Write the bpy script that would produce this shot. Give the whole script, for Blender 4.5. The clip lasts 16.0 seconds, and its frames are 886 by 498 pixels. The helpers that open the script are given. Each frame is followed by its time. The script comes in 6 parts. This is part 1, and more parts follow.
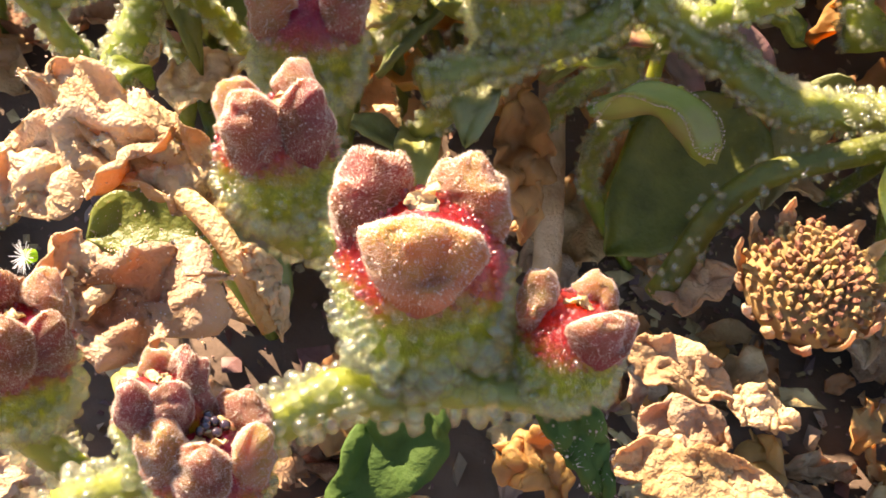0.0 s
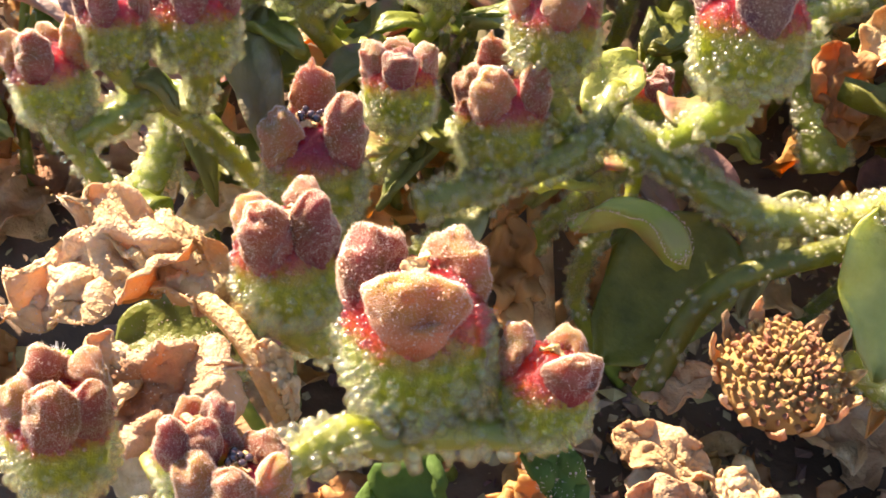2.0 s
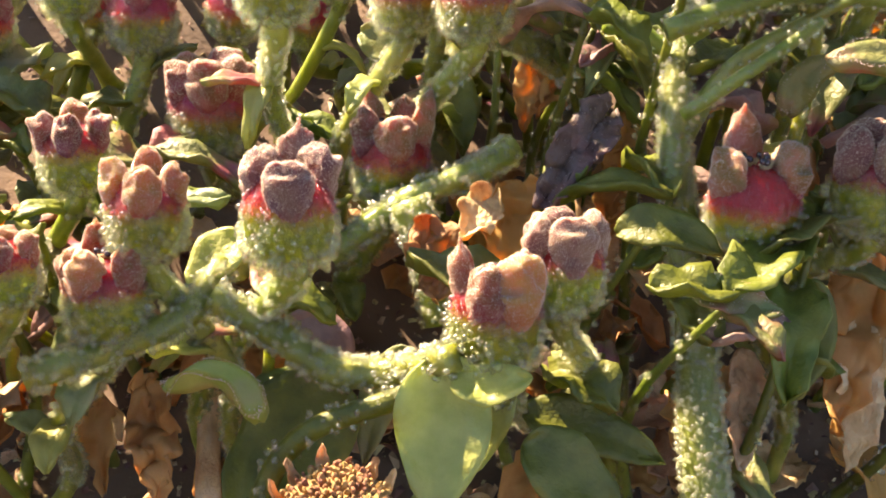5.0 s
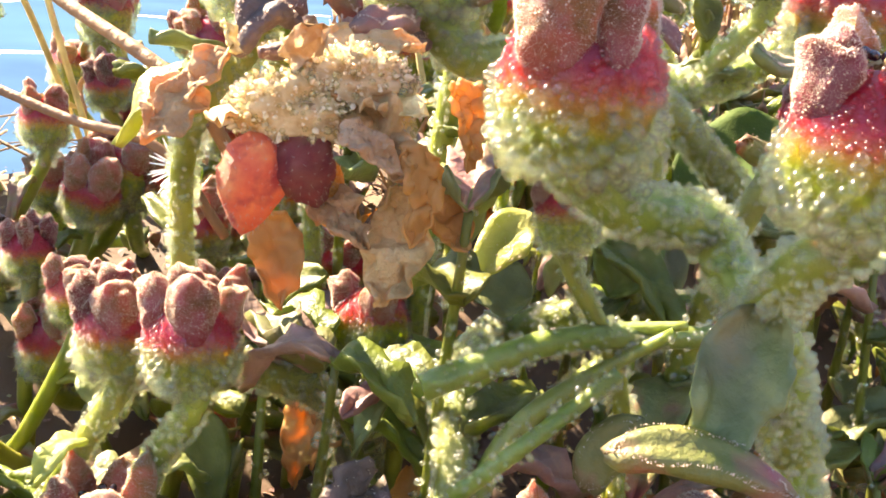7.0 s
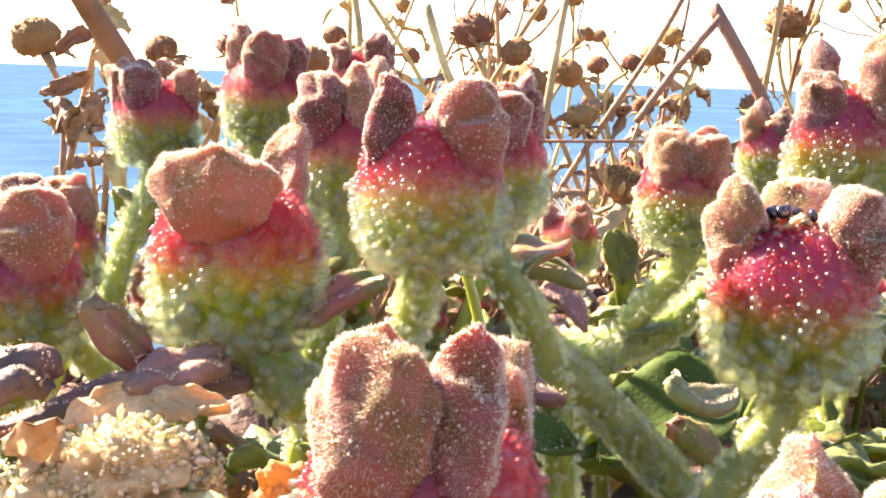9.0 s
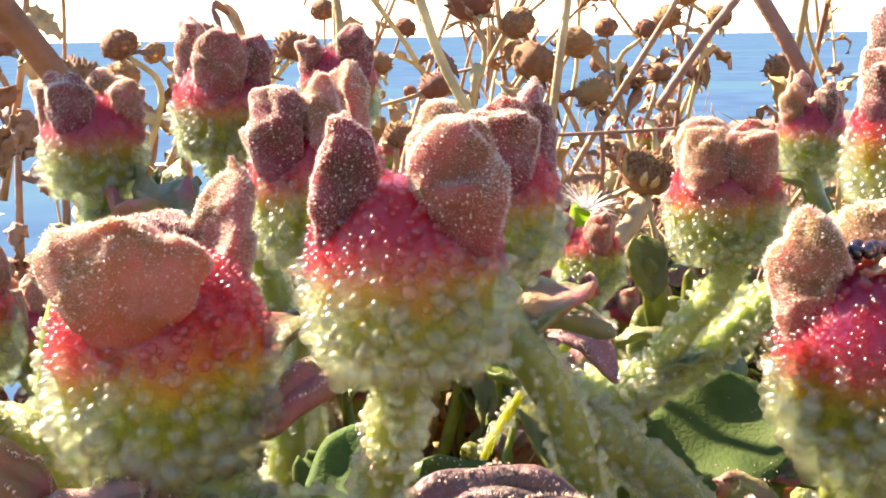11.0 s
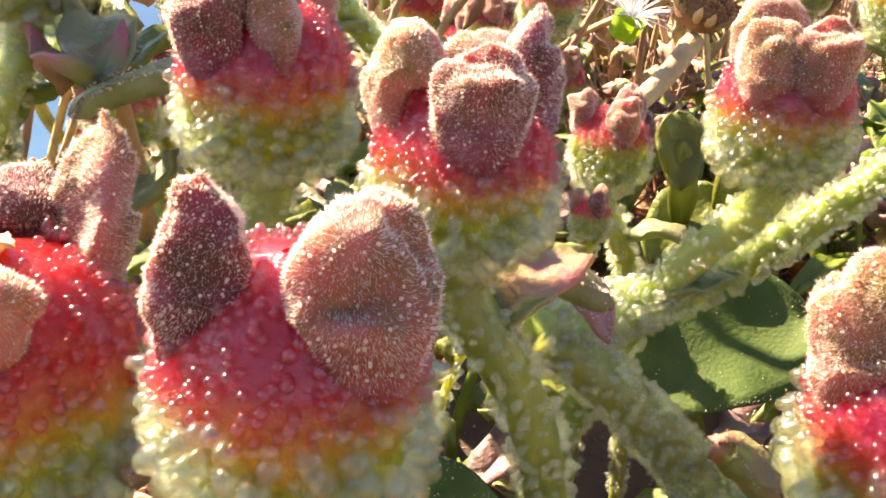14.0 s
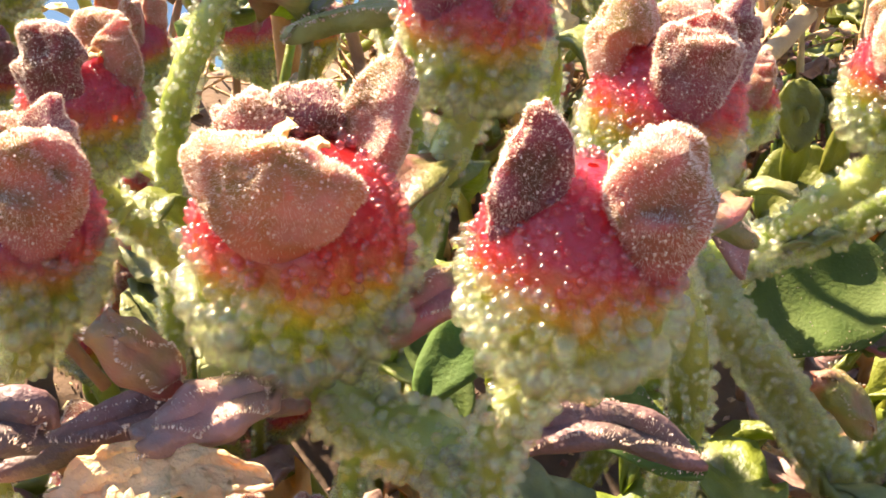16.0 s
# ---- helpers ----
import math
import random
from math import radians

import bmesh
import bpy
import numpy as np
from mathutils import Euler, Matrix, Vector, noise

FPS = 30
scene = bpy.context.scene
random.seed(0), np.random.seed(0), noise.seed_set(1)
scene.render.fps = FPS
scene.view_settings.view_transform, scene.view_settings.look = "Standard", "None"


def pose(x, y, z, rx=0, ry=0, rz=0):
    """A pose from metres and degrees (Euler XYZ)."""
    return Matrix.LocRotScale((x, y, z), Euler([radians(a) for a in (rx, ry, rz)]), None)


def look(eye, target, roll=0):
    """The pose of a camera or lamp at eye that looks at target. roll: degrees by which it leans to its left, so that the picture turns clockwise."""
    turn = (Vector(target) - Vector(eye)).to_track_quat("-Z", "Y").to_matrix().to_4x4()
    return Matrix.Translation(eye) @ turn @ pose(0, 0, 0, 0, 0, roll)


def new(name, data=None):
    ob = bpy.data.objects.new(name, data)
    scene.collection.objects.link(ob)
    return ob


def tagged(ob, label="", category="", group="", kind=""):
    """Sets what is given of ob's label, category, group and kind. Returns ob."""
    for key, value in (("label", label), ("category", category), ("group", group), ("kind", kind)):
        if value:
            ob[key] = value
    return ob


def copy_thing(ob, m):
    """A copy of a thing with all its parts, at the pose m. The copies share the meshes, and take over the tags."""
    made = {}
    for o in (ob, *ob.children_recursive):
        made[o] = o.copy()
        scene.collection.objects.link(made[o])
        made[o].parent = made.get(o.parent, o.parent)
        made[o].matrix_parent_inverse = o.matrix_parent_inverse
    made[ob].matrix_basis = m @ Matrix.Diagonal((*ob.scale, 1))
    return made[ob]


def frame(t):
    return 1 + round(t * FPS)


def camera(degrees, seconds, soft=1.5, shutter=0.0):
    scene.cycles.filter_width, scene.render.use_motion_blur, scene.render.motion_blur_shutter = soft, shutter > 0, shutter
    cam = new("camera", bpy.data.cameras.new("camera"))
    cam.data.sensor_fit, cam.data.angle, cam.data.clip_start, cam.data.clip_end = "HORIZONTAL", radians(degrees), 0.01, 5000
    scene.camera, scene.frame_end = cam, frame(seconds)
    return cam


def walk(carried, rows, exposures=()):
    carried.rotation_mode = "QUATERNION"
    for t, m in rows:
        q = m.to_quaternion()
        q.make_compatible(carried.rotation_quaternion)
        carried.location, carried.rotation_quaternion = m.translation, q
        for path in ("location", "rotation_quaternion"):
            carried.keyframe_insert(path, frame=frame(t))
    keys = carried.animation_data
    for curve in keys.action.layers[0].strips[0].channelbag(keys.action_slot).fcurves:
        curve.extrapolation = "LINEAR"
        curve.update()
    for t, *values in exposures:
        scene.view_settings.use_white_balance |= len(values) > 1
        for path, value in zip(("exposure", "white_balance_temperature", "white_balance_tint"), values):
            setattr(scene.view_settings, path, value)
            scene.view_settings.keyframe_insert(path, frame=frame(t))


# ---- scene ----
cam = camera(48.25, 16.0, 1.75)
# seconds, eye, target (cm), roll
PATH = [
    (0, (-5.754, 0.528, 3.680), (-5.293, 6.558, -4.284), 4.16),
    (0.5, (-5.786, 0.680, 3.842), (-5.455, 7.016, -3.887), 3.60),
    (1, (-6.012, 0.648, 3.854), (-5.546, 7.395, -3.512), 4.18),
    (1.5, (-6.033, 0.265, 3.915), (-5.512, 7.247, -3.225), 3.52),
    (2, (-5.725, -0.444, 3.978), (-5.286, 6.796, -2.906), 1.76),
    (2.5, (-5.318, -1.127, 4.167), (-4.915, 6.283, -2.535), 0.36),
    (3, (-5.093, -1.630, 4.282), (-4.419, 5.948, -2.208), 0.50),
    (3.2, (-4.725, -1.779, 4.398), (-4.118, 5.838, -2.052), -0.20),
    (5.3, (-1.904, -1.776, 5.198), (-0.101, 6.465, -0.173), 4.60),
    (5.5, (-1.678, -1.395, 5.068), (0.311, 6.968, -0.041), 4.98),
    (6, (-1.144, -0.520, 4.777), (1.310, 8.182, 0.504), 5.97),
    (6.5, (0.013, 0.441, 4.921), (2.386, 9.371, 1.096), 5.31),
    (7, (0.590, 1.398, 4.917), (3.090, 10.500, 1.616), 4.72),
    (7.5, (1.053, 2.124, 5.229), (3.671, 11.364, 2.441), 4.15),
    (8, (1.321, 2.587, 5.779), (4.174, 11.859, 3.353), 3.43),
    (8.5, (1.704, 3.076, 6.083), (4.759, 12.359, 3.963), 3.08),
    (9, (2.214, 4.086, 6.013), (5.260, 13.446, 4.251), 2.02),
    (9.2, (2.239, 4.618, 6.086), (5.454, 13.922, 4.325), 1.91),
    (11.3, (3.155, 6.471, 6.574), (6.031, 15.758, 4.235), -0.83),
    (11.5, (3.246, 6.919, 7.021), (6.160, 16.137, 4.466), -0.36),
    (12, (3.545, 7.768, 7.438), (6.458, 16.901, 4.591), 0.31),
    (12.5, (4.083, 8.281, 7.384), (6.597, 17.207, 3.642), -0.09),
    (13, (4.372, 8.534, 7.477), (6.749, 17.225, 3.138), 0.91),
    (13.5, (4.359, 8.187, 7.534), (6.716, 16.734, 2.907), 2.44),
    (14, (4.060, 7.932, 7.438), (6.415, 16.394, 2.659), 4.40),
    (14.5, (3.525, 7.878, 7.544), (5.945, 16.113, 2.412), 7.18),
    (15, (3.153, 7.554, 7.163), (5.449, 15.894, 2.147), 6.82),
    (15.5, (2.897, 7.369, 7.375), (5.023, 15.680, 2.235), 7.73),
    (16, (2.713, 7.115, 7.735), (4.728, 15.369, 2.461), 8.31),
]
# seconds, stops, kelvin, tint
EXPOSURES = [(0.0, 2.55, 8600, 21), (1.5, 2.60, 8600, 21), (3.0, 2.74, 8600, 20), (5.5, 2.86, 8900, 19), (6.5, 3.18, 8500, 15), (8.0, 3.26, 8200, 13),
             (9.0, 3.10, 8000, 15), (11.5, 2.80, 7900, 19), (13.0, 2.94, 8300, 19), (16.0, 2.94, 8600, 18)]
CM = 0.01
walk(cam, [(t, look([CM * v for v in eye], [CM * v for v in target], roll)) for t, eye, target, roll in PATH],
     exposures=EXPOSURES)

# ---- light ----
SUN = Vector((-0.62, 0.85, 0.85)).normalized()
world = bpy.data.worlds.new("sky")
scene.world = world
world.use_nodes = True
wn = world.node_tree.nodes
sky = wn.new("ShaderNodeTexSky")
sky.sky_type = "NISHITA"
sky.sun_disc = False
sky.sun_elevation = math.asin(SUN.z)
sky.sun_rotation = math.atan2(SUN.x, SUN.y)
sky.air_density, sky.dust_density, sky.ozone_density = 0.9, 0.05, 4.0
wn["Background"].inputs["Strength"].default_value = 0.070
world.node_tree.links.new(sky.outputs["Color"], wn["Background"].inputs["Color"])
sun_data = bpy.data.lights.new("sun", "SUN")
sun_data.energy, sun_data.angle, sun_data.color = 4.0, radians(0.53), (1.0, 0.94, 0.84)
sun = new("sun", sun_data)
sun.matrix_world = look(SUN * 3, (0, 0, 0))


# ---- materials ----
def surface(name, stops, scale, rough=0.55, through_light=0.0, glow=(1, 1, 1), bump=0.0, bump_scale=4.0,
            blotch=None, vary=0.06, gradient=None, spec=0.5, coat=0.0, detail=5.0, generated=False, juice=None, island=False):
    """A plant or soil surface: grain, larger blotches, a shift from piece to piece, relief and light coming through."""
    m = bpy.data.materials.new(name)
    m.use_nodes = True
    n, link = m.node_tree.nodes, m.node_tree.links.new
    bsdf, out = n["Principled BSDF"], n["Material Output"]
    co = n.new("ShaderNodeTexCoord").outputs["Generated" if generated else "Object"]
    info = n.new("ShaderNodeObjectInfo").outputs["Random"]
    if island:
        info = n.new("ShaderNodeNewGeometry").outputs["Random Per Island"]
    shift = n.new("ShaderNodeVectorMath")
    shift.operation = "ADD"
    far = n.new("ShaderNodeMath")
    far.operation = "MULTIPLY"
    link(info, far.inputs[0])
    far.inputs[1].default_value = 37.0 / scale
    link(co, shift.inputs[0])
    link(far.outputs[0], shift.inputs[1])
    grain = n.new("ShaderNodeTexNoise")
    grain.inputs["Scale"].default_value, grain.inputs["Detail"].default_value = scale, detail
    link(shift.outputs[0], grain.inputs["Vector"])
    ramp = n.new("ShaderNodeValToRGB")
    for k, (at, c) in enumerate(stops):
        e = ramp.color_ramp.elements[k] if k < 2 else ramp.color_ramp.elements.new(at)
        e.position, e.color = at, (*c, 1)
    link(grain.outputs["Fac"], ramp.inputs["Fac"])
    colour = ramp.outputs["Color"]

    def mixed(fac, a, b, kind="MIX"):
        mix = n.new("ShaderNodeMix")
        mix.data_type, mix.blend_type = "RGBA", kind
        for sock, v in (("Factor", fac), ("A", a), ("B", b)):
            s = mix.inputs[0] if sock == "Factor" else mix.inputs[6 if sock == "A" else 7]
            if hasattr(v, "is_linked"):
                link(v, s)
            elif sock == "Factor":
                s.default_value = v
            else:
                s.default_value = (*v, 1)
        return mix.outputs[2]

    for axis, low, high, c, wobble in gradient or ():
        sep = n.new("ShaderNodeSeparateXYZ")
        link(co, sep.inputs[0])
        big = n.new("ShaderNodeTexNoise")
        big.inputs["Scale"].default_value = scale * 0.3
        link(shift.outputs[0], big.inputs["Vector"])
        add = n.new("ShaderNodeMath")
        add.operation = "MULTIPLY_ADD"
        link(big.outputs["Fac"], add.inputs[0])
        add.inputs[1].default_value = wobble
        link(sep.outputs["XYZ".index(axis)], add.inputs[2])
        span = n.new("ShaderNodeMapRange")
        span.inputs["From Min"].default_value, span.inputs["From Max"].default_value = low + wobble / 2, high + wobble / 2
        link(add.outputs[0], span.inputs["Value"])
        colour = mixed(span.outputs[0], colour, c)
    if blotch:
        c, size, amount = blotch
        spots = n.new("ShaderNodeTexNoise")
        spots.inputs["Scale"].default_value, spots.inputs["Detail"].default_value = size, 3.0
        link(shift.outputs[0], spots.inputs["Vector"])
        span = n.new("ShaderNodeMapRange")
        span.inputs["From Min"].default_value, span.inputs["From Max"].default_value = 0.48, 0.66
        span.inputs["To Max"].default_value = amount
        link(spots.outputs["Fac"], span.inputs["Value"])
        colour = mixed(span.outputs[0], colour, c)
    hsv = n.new("ShaderNodeHueSaturation")
    link(colour, hsv.inputs["Color"])
    for sock, low, high in (("Hue", 0.5 - vary * 0.3, 0.5 + vary * 0.3), ("Value", 1 - 3 * vary, 1 + 3 * vary)):
        span = n.new("ShaderNodeMapRange")
        span.inputs["To Min"].default_value, span.inputs["To Max"].default_value = low, high
        link(info, span.inputs["Value"])
        link(span.outputs[0], hsv.inputs[sock])
    colour = hsv.outputs["Color"]
    link(colour, bsdf.inputs["Base Color"])
    bsdf.inputs["Roughness"].default_value = rough
    bsdf.inputs["Specular IOR Level"].default_value = spec
    bsdf.inputs["Coat Weight"].default_value = coat
    if juice:
        bsdf.inputs["Subsurface Weight"].default_value = juice[0]
        bsdf.inputs["Subsurface Radius"].default_value = juice[1]
        bsdf.inputs["Subsurface Scale"].default_value = juice[2]
    bsdf.inputs["Coat Roughness"].default_value = 0.12
    if bump:
        fine = n.new("ShaderNodeTexNoise")
        fine.inputs["Scale"].default_value, fine.inputs["Detail"].default_value = scale * bump_scale, 4.0
        link(shift.outputs[0], fine.inputs["Vector"])
        relief = n.new("ShaderNodeBump")
        relief.inputs["Strength"].default_value = bump
        relief.inputs["Distance"].default_value = 0.0006
        link(fine.outputs["Fac"], relief.inputs["Height"])
        link(relief.outputs[0], bsdf.inputs["Normal"])
    if through_light:
        lit = n.new("ShaderNodeBsdfTranslucent")
        link(mixed(1.0, colour, glow, "MULTIPLY"), lit.inputs["Color"])
        mix = n.new("ShaderNodeMixShader")
        mix.inputs[0].default_value = through_light
        link(bsdf.outputs[0], mix.inputs[1])
        link(lit.outputs[0], mix.inputs[2])
        link(mix.outputs[0], out.inputs["Surface"])
    return m


def droplet(name, tint, body, clear=0.45, glassy=0.35, low=0.03, shine=0.06, glint=0.27):
    """Water-filled skin cells: part clear, part refracting, with a thin milky wall."""
    m = bpy.data.materials.new(name)
    m.use_nodes = True
    n, link = m.node_tree.nodes, m.node_tree.links.new
    out, wall = n["Material Output"], n["Principled BSDF"]
    wall.inputs["Base Color"].default_value = (*body, 1)
    wall.inputs["Roughness"].default_value = low
    wall.inputs["IOR"].default_value = 1.4
    clearer = n.new("ShaderNodeBsdfTransparent")
    clearer.inputs["Color"].default_value = (*tint, 1)
    glass = n.new("ShaderNodeBsdfGlass")
    glass.inputs["Color"].default_value = (*tint, 1)
    glass.inputs["IOR"].default_value, glass.inputs["Roughness"].default_value = 1.34, low
    lit = n.new("ShaderNodeBsdfTranslucent")
    lit.inputs["Color"].default_value = (*body, 1)
    skin = n.new("ShaderNodeMixShader")
    skin.inputs[0].default_value = 0.75
    link(wall.outputs[0], skin.inputs[1])
    link(lit.outputs[0], skin.inputs[2])
    inner = n.new("ShaderNodeMixShader")
    inner.inputs[0].default_value = glassy / (glassy + clear)
    link(clearer.outputs[0], inner.inputs[1])
    link(glass.outputs[0], inner.inputs[2])
    mix = n.new("ShaderNodeMixShader")
    mix.inputs[0].default_value = 1 - clear - glassy
    link(inner.outputs[0], mix.inputs[1])
    link(skin.outputs[0], mix.inputs[2])
    gloss = n.new("ShaderNodeBsdfGlossy")
    gloss.inputs["Roughness"].default_value = glint
    rim = n.new("ShaderNodeLayerWeight")
    steep = n.new("ShaderNodeMath")
    steep.operation = "POWER"
    steep.inputs[1].default_value = 3.0
    link(rim.outputs["Facing"], steep.inputs[0])
    more = n.new("ShaderNodeMath")
    more.operation = "MULTIPLY_ADD"
    more.inputs[1].default_value, more.inputs[2].default_value = 0.20, shine
    link(steep.outputs[0], more.inputs[0])
    wet = n.new("ShaderNodeMixShader")
    link(more.outputs[0], wet.inputs[0])
    link(mix.outputs[0], wet.inputs[1])
    link(gloss.outputs[0], wet.inputs[2])
    link(wet.outputs[0], out.inputs["Surface"])
    return m


M = {}
M["capsule"] = surface("green capsule skin", [(0.3, (0.09, 0.13, 0.004)), (0.5, (0.18, 0.22, 0.010)), (0.7, (0.30, 0.34, 0.025))], 5, 0.35, 0.24, (1.4, 1.4, 0.6),
                       gradient=(("Z", -0.40, 0.05, (0.40, 0.16, 0.012), 0.5), ("Z", -0.12, 0.28, (0.33, 0.009, 0.036), 0.5)), bump=0.3, coat=0.4, vary=0.05, juice=(1.0, (1.0, 1.0, 0.25), 0.007))
M["capsule_calm"] = surface("plain green capsule skin", [(0.3, (0.09, 0.13, 0.004)), (0.5, (0.18, 0.22, 0.010)), (0.7, (0.30, 0.34, 0.025))], 5, 0.35, 0.24, (1.4, 1.4, 0.6),
                            gradient=(("Z", -0.05, 0.40, (0.36, 0.15, 0.015), 0.5), ("Z", 0.22, 0.55, (0.33, 0.010, 0.028), 0.5)), bump=0.3, coat=0.4, vary=0.05,
                            juice=(1.0, (1.0, 1.0, 0.25), 0.007))
M["sepal"] = surface("rosy felted sepal", [(0.30, (0.44, 0.115, 0.115)), (0.46, (0.33, 0.13, 0.075)), (0.62, (0.19, 0.115, 0.04))], 2.6, 0.7, 0.24,
                     (1.4, 0.95, 0.8), bump=1.0, bump_scale=14, blotch=((0.46, 0.18, 0.20), 1.7, 0.7), vary=0.12, gradient=(("Z", 0.62, 0.02, (0.34, 0.045, 0.05), 0.5),),  juice=(0.55, (1.0, 0.35, 0.25), 0.003))
M["sepal_tan"] = surface("tan felted sepal", [(0.30, (0.42, 0.14, 0.085)), (0.5, (0.40, 0.20, 0.075)), (0.68, (0.30, 0.22, 0.07))], 2.6, 0.7, 0.26,
                         (1.4, 1.0, 0.75), bump=1.0, bump_scale=14, blotch=((0.50, 0.20, 0.16), 1.7, 0.7), vary=0.12, gradient=(("Z", 0.62, 0.02, (0.34, 0.07, 0.04), 0.5),),  juice=(0.5, (1.0, 0.5, 0.25), 0.003))
M["sepal_dark"] = surface("purple brown felted sepal", [(0.3, (0.15, 0.06, 0.07)), (0.7, (0.34, 0.18, 0.14))], 2.2, 0.65, 0.12,
                          (1.4, 0.9, 0.8), bump=1.0, bump_scale=14, blotch=((0.30, 0.22, 0.12), 1.4, 0.6), vary=0.06, juice=(0.4, (1.0, 0.4, 0.3), 0.003))
M["hair"] = droplet("glistening hairs", (1.0, 0.97, 0.94), (0.95, 0.79, 0.67), 0.12, 0.05, 0.2, 0.12, 0.2)
M["cell"] = droplet("clear green bladder cells", (0.99, 1.0, 0.91), (0.97, 0.97, 0.90), 0.72, 0.258, 0.012, 0.055)
M["cell_red"] = droplet("clear red bladder cells", (1.0, 0.74, 0.76), (0.95, 0.26, 0.34), 0.70, 0.28, 0.015, 0.06)
M["cell_stem"] = droplet("stem bladder cells", (0.99, 1.0, 0.91), (0.97, 0.97, 0.86), 0.65, 0.29, 0.012, 0.065)
M["crown"] = surface("dried cream crown", [(0.3, (0.58, 0.36, 0.15)), (0.7, (0.88, 0.72, 0.44))], 7, 0.7, 0.3, bump=0.5)
M["crust"] = surface("dried glassy cells", [(0.3, (0.78, 0.58, 0.34)), (0.7, (0.92, 0.82, 0.62))], 5, 0.15, 0.35, bump=0.2, spec=0.8)
M["seed"] = surface("black glossy seed", [(0.3, (0.012, 0.008, 0.012)), (0.7, (0.05, 0.03, 0.04))], 6, 0.12, spec=0.8)
M["stem"] = surface("juicy green stem", [(0.3, (0.12, 0.16, 0.02)), (0.7, (0.25, 0.28, 0.05))], 220, 0.4, 0.12, (1.4, 1.5, 0.7),
                    blotch=((0.36, 0.36, 0.10), 70, 0.6), bump=0.3, coat=0.3, juice=(0.8, (1.0, 1.0, 0.3), 0.004))
# darker copy of the stem green, with shade put into its colour
M["stem_shade"] = surface("green stem with painted shade", [(0.3, (0.10, 0.15, 0.02)), (0.7, (0.20, 0.25, 0.05))], 220, 0.45, 0.12, (1.4, 1.5, 0.7),
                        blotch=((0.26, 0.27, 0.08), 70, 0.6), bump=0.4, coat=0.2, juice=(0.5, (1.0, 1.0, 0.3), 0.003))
M["leaf"] = surface("fleshy green leaf", [(0.3, (0.08, 0.105, 0.012)), (0.7, (0.17, 0.195, 0.03))], 260, 0.42, 0.3, (1.7, 1.9, 0.7),
                    blotch=((0.22, 0.23, 0.06), 90, 0.6), bump=0.5, bump_scale=5, vary=0.07)
# lighter copy of the leaf green; sunlight is put into the colour
M["leaf_pale"] = surface("pale leaf with painted sunlight", [(0.3, (0.30, 0.31, 0.06)), (0.7, (0.46, 0.45, 0.14))], 260, 0.42, 0.32, (1.5, 1.6, 0.7),
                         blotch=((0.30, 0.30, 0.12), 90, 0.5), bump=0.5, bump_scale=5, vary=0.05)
M["leaf_broad"] = surface("broad bright leaf", [(0.3, (0.045, 0.09, 0.018)), (0.7, (0.09, 0.15, 0.035))], 260, 0.75, 0.3, (1.5, 1.7, 0.7),
                          blotch=((0.11, 0.16, 0.05), 90, 0.5), bump=0.3, bump_scale=8, vary=0.05, spec=0.25)
M["leaf_grey"] = surface("grey green leaf", [(0.3, (0.14, 0.16, 0.06)), (0.7, (0.24, 0.26, 0.10))], 240, 0.42, 0.25, (1.5, 1.8, 0.8),
                         blotch=((0.20, 0.13, 0.12), 80, 0.5), bump=0.5, bump_scale=5, vary=0.05)
M["leaf_red"] = surface("red flushed leaf", [(0.3, (0.12, 0.15, 0.04)), (0.7, (0.25, 0.24, 0.08))], 260, 0.45, 0.3, (1.6, 1.3, 0.8),
                        blotch=((0.36, 0.09, 0.12), 110, 0.9), bump=0.5, bump_scale=5, vary=0.06)
M["leaf_plum"] = surface("plum grey leaf", [(0.3, (0.17, 0.10, 0.09)), (0.7, (0.32, 0.21, 0.16))], 240, 0.5, 0.2, (1.5, 1.1, 1.0),
                         blotch=((0.36, 0.16, 0.17), 120, 0.7), bump=0.6, vary=0.05)
M["leaf_dark"] = surface("dark plum leaf", [(0.3, (0.07, 0.05, 0.045)), (0.7, (0.16, 0.10, 0.085))], 240, 0.55, 0.15, (1.5, 1.1, 1.0),
                         blotch=((0.20, 0.08, 0.09), 120, 0.7), bump=0.8, vary=0.05)
M["leaf_curl"] = surface("green leaf with a pink back", [(0.3, (0.20, 0.27, 0.04)), (0.7, (0.34, 0.36, 0.09))], 150, 0.5, 0.3, (1.5, 1.5, 0.8),
                         blotch=((0.46, 0.24, 0.20), 55, 0.9), bump=0.6, vary=0.05)
M["dry_amber"] = surface("glowing amber leaf", [(0.25, (0.46, 0.22, 0.05)), (0.75, (0.74, 0.48, 0.18))], 120, 0.6, 0.55, (1.2, 1.0, 0.65),
                         blotch=((0.80, 0.62, 0.34), 60, 0.6), bump=0.8, vary=0.04)
M["dry"] = surface("papery dried leaf", [(0.25, (0.36, 0.21, 0.09)), (0.5, (0.62, 0.45, 0.25)), (0.75, (0.80, 0.67, 0.45))], 180, 0.75, 0.3,
                   (1.5, 1.0, 0.5), blotch=((0.34, 0.15, 0.05), 60, 0.7), bump=1.0, bump_scale=11, vary=0.06)
M["dry_orange"] = surface("amber dried leaf", [(0.25, (0.28, 0.11, 0.03)), (0.75, (0.55, 0.32, 0.12))], 150, 0.6, 0.4, (1.6, 1.1, 0.45),
                          blotch=((0.60, 0.38, 0.16), 70, 0.7), bump=0.7, vary=0.05)
M["twig"] = surface("dry straw stalk", [(0.25, (0.22, 0.12, 0.06)), (0.75, (0.55, 0.37, 0.19))], 160, 0.7, 0.0, bump=0.8, vary=0.12)
